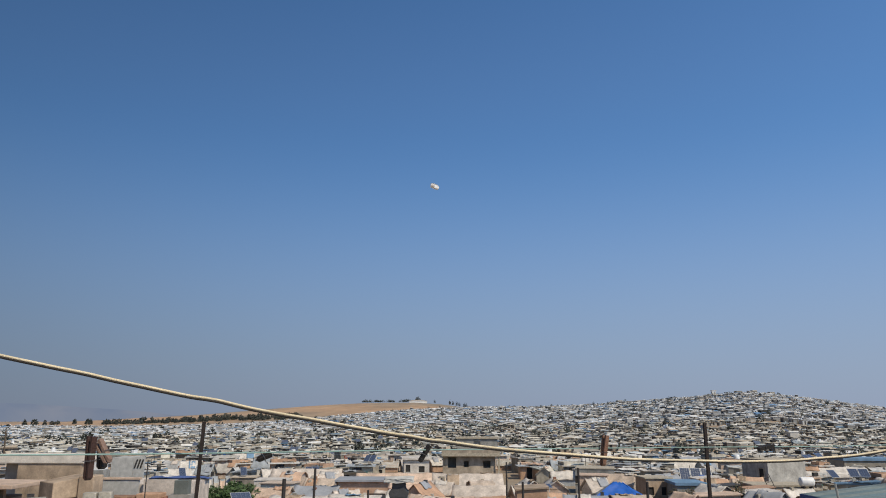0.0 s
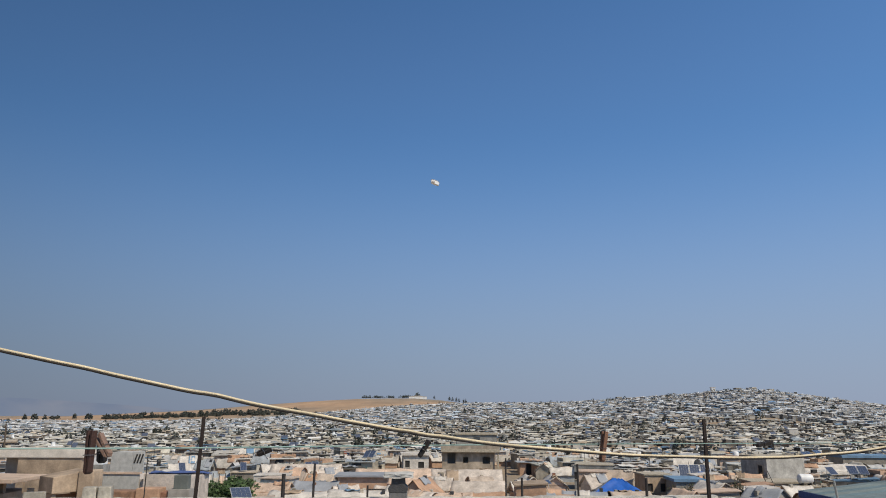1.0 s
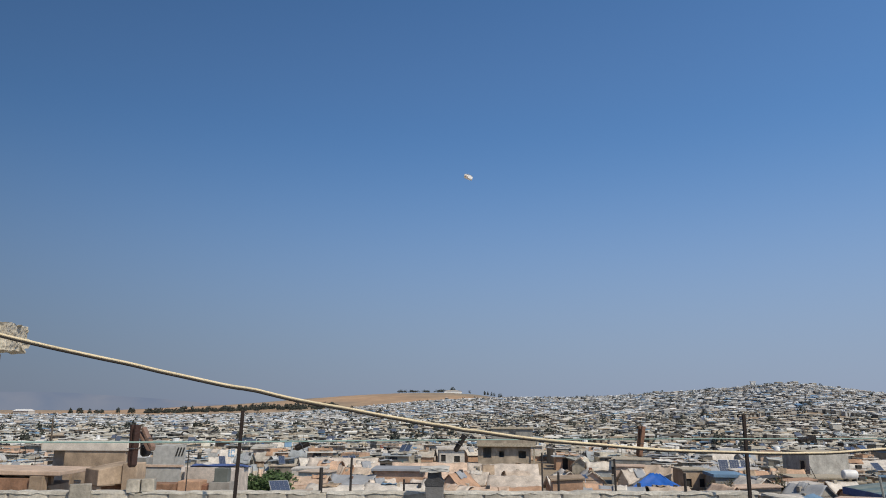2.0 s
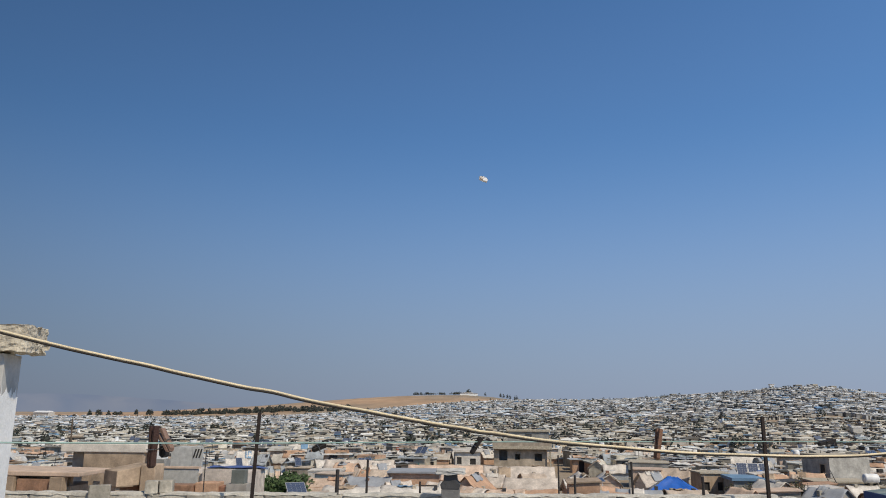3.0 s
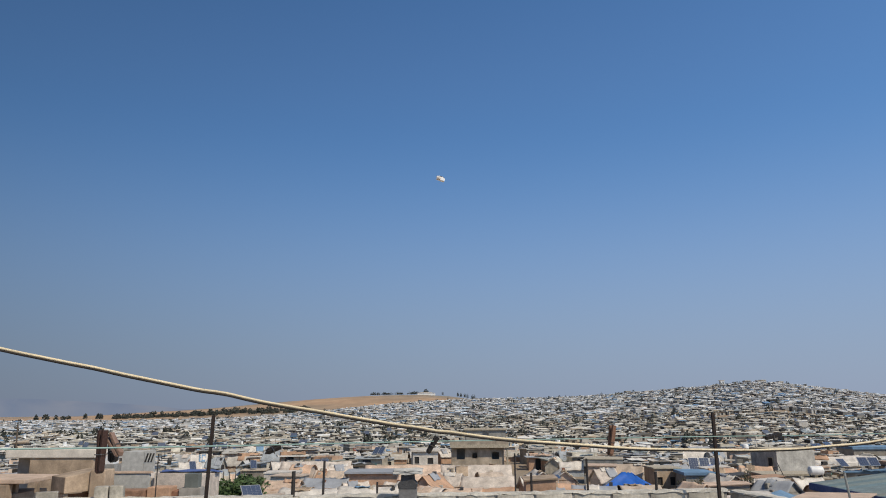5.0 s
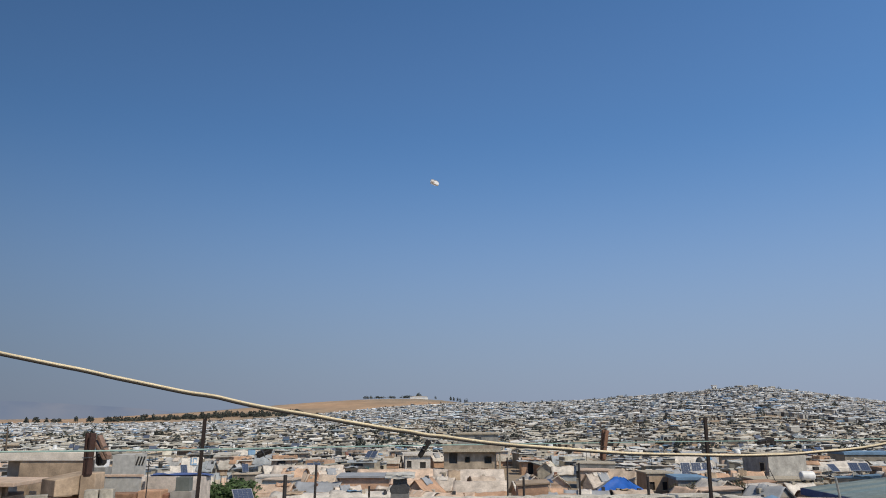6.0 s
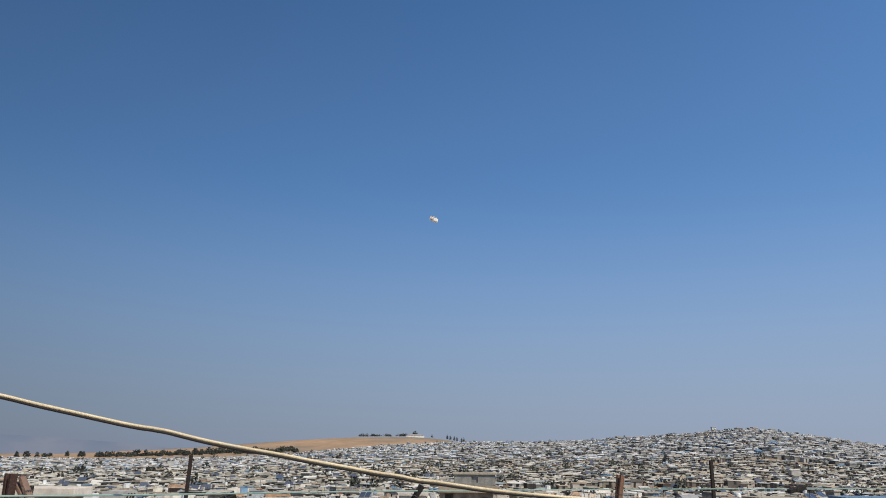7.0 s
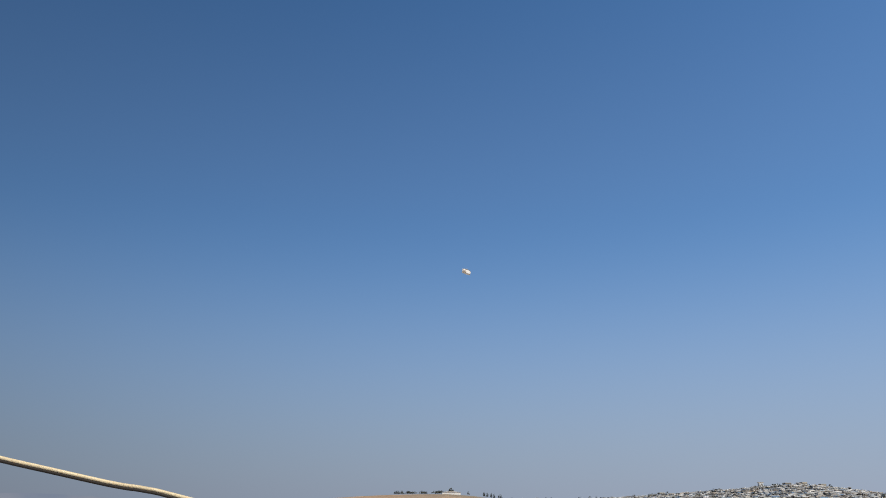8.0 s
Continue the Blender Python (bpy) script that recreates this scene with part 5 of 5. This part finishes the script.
def hanging_cable(name, pts, radius, mat, label, category, res=6):
    cu = bpy.data.curves.new(name, "CURVE")
    cu.dimensions = "3D"
    cu.bevel_depth, cu.bevel_resolution, cu.resolution_u, cu.use_fill_caps = radius, 3, res, True
    sp = cu.splines.new("BEZIER")
    sp.bezier_points.add(len(pts) - 1)
    for p, co in zip(sp.bezier_points, pts):
        p.co = co
        p.handle_left_type = p.handle_right_type = "AUTO"
    tmp = bpy.data.objects.new(name, cu)
    scene.collection.objects.link(tmp)
    me = bpy.data.meshes.new_from_object(tmp.evaluated_get(bpy.context.evaluated_depsgraph_get()))
    bpy.data.objects.remove(tmp)
    me.name = name
    me.materials.clear()
    me.materials.append(mat)
    me.polygons.foreach_set("use_smooth", [True] * len(me.polygons))
    return tagged(new(name, me), label, category)


CABLE = [(-2.7, 0.62, 2.12), (-1.6, 0.9, 1.912), (-1.0, 1.06, 1.7722), (-0.6917, 1.1728, 1.6955), (-0.6101, 1.1908, 1.6782),
         (-0.5265, 1.2092, 1.6601), (-0.4408, 1.228, 1.6417), (-0.3973, 1.2376, 1.6337), (-0.3781, 1.2418, 1.6313), (-0.3533, 1.2473, 1.6258),
         (-0.3085, 1.2571, 1.6154), (-0.2175, 1.2772, 1.5992), (-0.1241, 1.2977, 1.5828), (-0.0764, 1.3082, 1.5746), (-0.0282, 1.3188, 1.5666),
         (-0.0038, 1.3242, 1.5637), (0.0704, 1.3405, 1.5535), (0.172, 1.3628, 1.5433), (0.2982, 1.3906, 1.5331), (0.3851, 1.4097, 1.5279),
         (0.555, 1.4471, 1.5234), (0.6738, 1.4732, 1.5244), (0.798, 1.5006, 1.5319), (0.8835, 1.5194, 1.5421), (1.3, 1.6, 1.62),
         (2.3, 1.8, 1.95)]
# slight kinks between the supports
_fine = []
for (ax, ay, az), (bx, by, bz) in zip(CABLE, CABLE[1:]):
    _fine += [(ax, ay, az + 0.0008 * noise.noise((ax * 30, 0, 1))), ((ax + bx) / 2, (ay + by) / 2, (az + bz) / 2 + 0.0016 * noise.noise((ax * 22, 3, 1)))]
CABLE = _fine + [CABLE[-1]]
# the second, dark strand is added to draw shade along the cable's underside
cable = thing("power_cable", pose(0, 0, 0), "sagging yellow cable with its shaded underside added as a strand", "cable")
for bit, pts, rad, mat in (("sheath", CABLE, 0.0022, M_ROPE), ("wire", [(x, y - 0.0006, z - 0.0034 + 0.0014 * smooth(-0.1, 0.5, x)) for x, y, z in CABLE], 0.0018, M_CABLE_SHADE)):
    strand = hanging_cable(bit, pts, rad, mat, "dark strand painted as the cable's shaded underside" if bit == "wire" else "yellow plastic sheath", "")
    strand.parent = cable
hanging_cable("clothes_line", [(-2.2, 0.0, 1.60), (-0.638, 1.1, 1.548), (0.0, 1.76, 1.5305), (0.6, 2.1, 1.5245), (1.408, 2.42, 1.523), (3.0, 3.2, 1.56)],
              0.0013, M_LINE, "thin green plastic clothes line", "clothes line", 10)


for px, py, ph in ((-2.7, 0.62, 2.16), (2.3, 1.8, 1.99), (-2.2, 0.0, 1.64), (3.0, 3.2, 1.60)):
    post = thing("line_post", pose(px, py, 0), "plain steel pipe post holding a line", "post", "line posts on the roof")
    g = Geo()
    g.tube((0, 0, 0), (0, 0, ph), 0.022, n=10)
    part("shaft", g, M_RUST, post)
    g = Geo()
    g.box(-0.07, 0.07, -0.07, 0.07, 0, 0.012)
    part("base_plate", g, M_RUST, post)


def clothes_peg(m, label, mat, size=0.075, fat=1.0):
    ob = thing("clothes_peg", m, label, "clothes peg", "pegs on the clothes line")
    for s in (-1, 1):
        g = Geo()
        k = max(0.62, size / 0.07)
        t, w = 0.0050 * k * fat, 0.0105 * k * fat
        lo, mid, up = -0.55 * size, -0.1 * size, 0.45 * size
        g.prism([(s * 0.0008, lo), (s * (t + 0.0008), lo + 0.004), (s * (t + 0.0012), mid), (s * (t + 0.0026), up), (s * 0.003, up), (s * 0.0008, mid)][::s],
                -w / 2, w / 2)
        roughen(part("jaw", g, mat, ob), 0.0008)
    g = Geo()
    for k in range(4):
        g.tube((-0.009, -0.005 + 0.0033 * k, -0.12 * size), (0.009, -0.005 + 0.0033 * k, -0.12 * size + 0.001), 0.0009, n=6)
    part("spring", g, M_SPRING, ob)
    return ob


clothes_peg(pose(-0.562, 1.232, 1.5405, 0, 0, -28), "brown wooden clothes peg hanging on the line", M_PEG, 0.068)
clothes_peg(pose(-0.5465, 1.242, 1.548, 0, -37, -14), "weathered pale wooden clothes peg on the line", M_PEG_WORN, 0.042, 1.6)
clothes_peg(pose(-0.555, 1.262, 1.538, 0, -2, -20), "short dark wooden clothes peg on the line", M_PEG_DARK, 0.036, 1.8)
clothes_peg(pose(-0.342, 1.492, 1.528, -62, 30, -50), "dark wooden clothes peg lying tilted on the line", M_PEG_DARK, 0.029, 1.3)
clothes_peg(pose(-0.036, 1.735, 1.525, -30, 12, -62), "dark wooden clothes peg hanging aslant", M_PEG_DARK, 0.043, 1.25)
clothes_peg(pose(0.427, 2.003, 1.524, -11, 0, -58), "brown wooden clothes peg standing on the line", M_PEG_SUNLIT, 0.078)
clothes_peg(pose(0.948, 2.232, 1.522, -80, 10, -64), "dark wooden clothes peg lying across the line", M_PEG_DARK, 0.062, 1.1)


# ---------------------------------------------------------------- column with rough lintel
def crumble(ob, depth, scale):
    """Wears a block's faces and edges with rounded, uneven losses."""
    me = ob.data
    c = sum((v.co for v in me.vertices), Vector()) / len(me.vertices)
    for v in me.vertices:
        p = v.co * scale
        k = noise.noise(p) * 0.6 + noise.noise(p * 2.7) * 0.3 + noise.noise(p * 6) * 0.12
        low = 1.6 if v.co.z < c.z else 1.0
        v.co += v.normal * depth * low * (k - 0.25)
    return ob


def build_column():
    ob = thing("concrete_column", pose(-3.52, 5.2, 0, 0, 0, 12), "whitewashed concrete column with a crumbling concrete head", "column")
    g = Geo()
    g.box(-0.14, 0.0, 0, 0.3, 0, 1.98)
    roughen(part("shaft", g, M_LIGHTPLASTER, ob), 0.008)
    g = Geo()
    r = random.Random(6)
    # limewash brushed on up to an uneven line
    for face in range(2):
        n = 14
        for i in range(n + 1):
            u = i / n
            p = (-0.143 + 0.146 * u, -0.003) if face == 0 else (0.003, -0.003 + 0.306 * u)
            g.v += [(*p, 0.0), (*p, 1.665 + 0.05 * r.random() + (0.06 if i % 4 == 0 else 0))]
        o = face * 2 * (n + 1)
        g.f += [(o + 2 * i, o + 2 * i + 2, o + 2 * i + 3, o + 2 * i + 1) for i in range(n)]
    g.m = [0] * len(g.f)
    part("limewash", g, M_WHITEWASH, ob, "white limewash with a brushed upper edge")
    g = Geo()
    g.box(-1.2, 0.16, -0.08, 0.33, 1.985, 2.19)
    crumble(roughen(part("head", g, M_HEAD, ob, "rough broken concrete beam end"), 0.02, 0, cuts=26), 0.034, 11)
    g = Geo()
    g.box(-0.62, -0.14, 0.02, 0.28, 0, 1.98)
    part("bare_shaft", g, M_PLASTER, ob, "darker grey left side of the column")
    return ob


build_column()


# ---------------------------------------------------------------- flue with slab
def build_flue():
    ob = thing("flue", pose(-0.41, 7.72, 0, 0, 0, 0), "dark cement flue capped with a pale stone slab", "chimney")
    g = Geo()
    g.box(-0.088, 0.088, -0.088, 0.088, 0, 0.84)
    roughen(part("shaft", g, M_SOOT, ob), 0.008)
    g = Geo()
    g.prism([(-0.088, 0.84), (0.088, 0.84), (0.100, 0.885), (0.068, 0.92), (0.062, 0.985), (-0.062, 0.985), (-0.068, 0.92), (-0.100, 0.885)], -0.09, 0.09)
    roughen(part("collar", g, M_FLUE, ob), 0.006)
    g = Geo()
    g.box(-0.14, 0.14, -0.12, 0.12, 0.985, 1.022)
    roughen(part("cap_slab", g, M_LIGHTPLASTER, ob, "pale broken stone slab"), 0.01, 0.012, cuts=4, seed=9)
    return ob


build_flue()


# ---------------------------------------------------------------- rods and loose blocks on the parapet
def rod(x, y, z0, top, r, lean=0.0, label="dark steel rod rising from the parapet", mat=None):
    ob = thing("steel_rod", pose(x, y, z0 - 0.12, 0, lean, 0), label, "rod", "rods along the parapet")
    g = Geo()
    h = top - z0 + 0.12
    g.tube((0, 0, 0), (0, 0, h), r, r * 0.94, n=8)
    part("shaft", g, mat or M_REBAR, ob)
    return ob


for x, y, top, r, lean in ((-1.62, 8.02, 0.985, 0.021, 0.6), (-1.31, 8.04, 1.09, 0.013, 1.0), (-0.75, 8.08, 0.87, 0.011, 0),
                           (0.70, 8.15, 1.15, 0.009, 0), (0.87, 8.16, 0.95, 0.013, 0), (1.47, 8.19, 1.09, 0.012, -0.6),
                           (2.20, 8.22, 0.95, 0.016, 0), (-3.01, 7.92, 1.17, 0.006, 0.5)):
    rod(x, y, 0.76, top, r, lean)
rod(3.60, 6.95, 0.76, 1.04, 0.011, -7, "thin galvanised pipe rising from the parapet", M_GREYPIPE)
g = Geo()
g.tube((-0.02, 0, 0), (0.17, 0, 0.0), 0.008, n=6)
cross = tagged(new("steel_hook", g.mesh("steel_hook", [M_REBAR])), "short steel bar tied across a rod", "rod")
cross.location = (-0.74, 8.08, 0.83)


def loose_block(x, y, z, w, d, h, yaw, seed, label):
    ob = thing("loose_block", pose(x, y, z, 0, 0, yaw), label, "block", "loose blocks on the parapet")
    g = Geo()
    g.box(-w / 2, w / 2, -d / 2, d / 2, 0, h)
    roughen(part("body", g, M_BLOCK, ob), 0.012, 0.003, seed=seed)
    return ob


loose_block(-4.01, 7.70, 0.575, 0.205, 0.11, 0.25, 24, 1, "pale cement block set upright in the parapet")
loose_block(-3.525, 7.84, 0.737, 0.130, 0.13, 0.125, 16, 2, "half cement block lying on the parapet")
loose_block(-3.385, 7.88, 0.737, 0.130, 0.13, 0.13, 12, 3, "half cement block lying on the parapet")


# ---------------------------------------------------------------- parapet, block by block
def block_wall(name, a, b, z0, courses, length, thick, label, gap=0.012, high=0.19, tip=0):
    """A wall of cement blocks from a to b; each block is a part."""
    a, b = Vector((*a, 0)), Vector((*b, 0))
    run = (b - a).length
    yaw = math.degrees(math.atan2((b - a).y, (b - a).x))
    wall = thing(name, pose(a.x, a.y, z0 - tip * 0.03, 0, -0.2 * tip, yaw), label, "parapet wall")
    wall["kind"] = "structure"
    g = Geo()
    g.box(0.01, run - 0.01, 0.012, thick - 0.012, 0, courses * high - 0.02)
    part("mortar_core", g, M_MORTAR, wall)
    # pale mortar smeared along the top, broken in places, painting the sunlit rim
    r = random.Random(23)
    top = courses * high
    g = Geo()
    steps = int(run / 0.07)
    for i in range(steps + 1):
        x = run * i / steps
        lip, rise = top - r.uniform(0.004, 0.026), top + r.uniform(-0.002, 0.012)
        g.v += [(x, -0.006, lip), (x, -0.004 + r.uniform(0, 0.012), rise), (x, thick * 0.5, rise + 0.004), (x, thick + 0.004, rise), (x, thick + 0.006, lip)]
    for i in range(steps):
        if r.random() < 0.05:
            continue
        for k in range(4):
            q = i * 5 + k
            g.f.append((q, q + 5, q + 6, q + 1))
        g.f.append((i * 5, i * 5 + 4, i * 5 + 9, i * 5 + 5))
    g.m = [0] * len(g.f)
    part("coping", g, M_SUNLIT_RIM, wall, "pale broken mortar lip that paints the sunlit rim")
    meshes = []
    for s in range(6):
        r = random.Random(s + 5)
        bm = bmesh.new()
        bmesh.ops.create_cube(bm, size=1)
        bmesh.ops.scale(bm, vec=(length - gap, thick, high - gap), verts=bm.verts)
        bmesh.ops.bevel(bm, geom=bm.edges[:], offset=0.012, segments=1, affect="EDGES")
        long_edges = [e for e in bm.edges if abs((e.verts[0].co - e.verts[1].co).x) > 0.3]
        bmesh.ops.subdivide_edges(bm, edges=long_edges, cuts=5)
        for v in bm.verts:
            v.co += Vector((r.uniform(-1, 1), r.uniform(-1, 1), r.uniform(-1, 1))) * 0.004
            if v.co.z > high * 0.36 and r.random() < 0.3:
                v.co.z -= r.uniform(0.004, 0.016)
        me = bpy.data.meshes.new("block")
        bm.to_mesh(me)
        bm.free()
        me.materials.append(M_BLOCK)
        meshes.append(me)
    r = random.Random(11)
    for c in range(courses):
        off = ((c + 1) % 2) * length / 2 + 0.02
        k = 0
        while off + k * length < run - 0.05:
            x0 = off + k * length
            x1 = min(x0 + length, run)
            ob = new("block", meshes[r.randrange(6)])
            ob.parent = wall
            ob.location = ((x0 + x1) / 2, thick / 2 + r.uniform(-0.006, 0.006), (c + 0.5) * high + r.uniform(-0.004, 0.006))
            ob.rotation_euler = (radians(r.uniform(-0.8, 0.8)), radians(r.uniform(-0.5, 0.5)), radians(r.uniform(-0.5, 0.5)))
            ob.scale = ((x1 - x0) / length, 1, 1)
            k += 1
        if off:
            ob = new("block", meshes[0])
            ob.parent = wall
            ob.location = (off / 2, thick / 2, (c + 0.5) * high)
            ob.scale = (off / length, 1, 1)
    return wall


block_wall("wall_parapet", (-6.0, 7.63), (2.95, 8.2), 0.0, 4, 0.405, 0.15, "low grey cement block parapet with chipped edges", tip=1)
block_wall("wall_parapet_side", (2.93, 8.1), (3.75, 5.2), 0.0, 4, 0.405, 0.15, "grey cement block parapet running back along the roof edge")
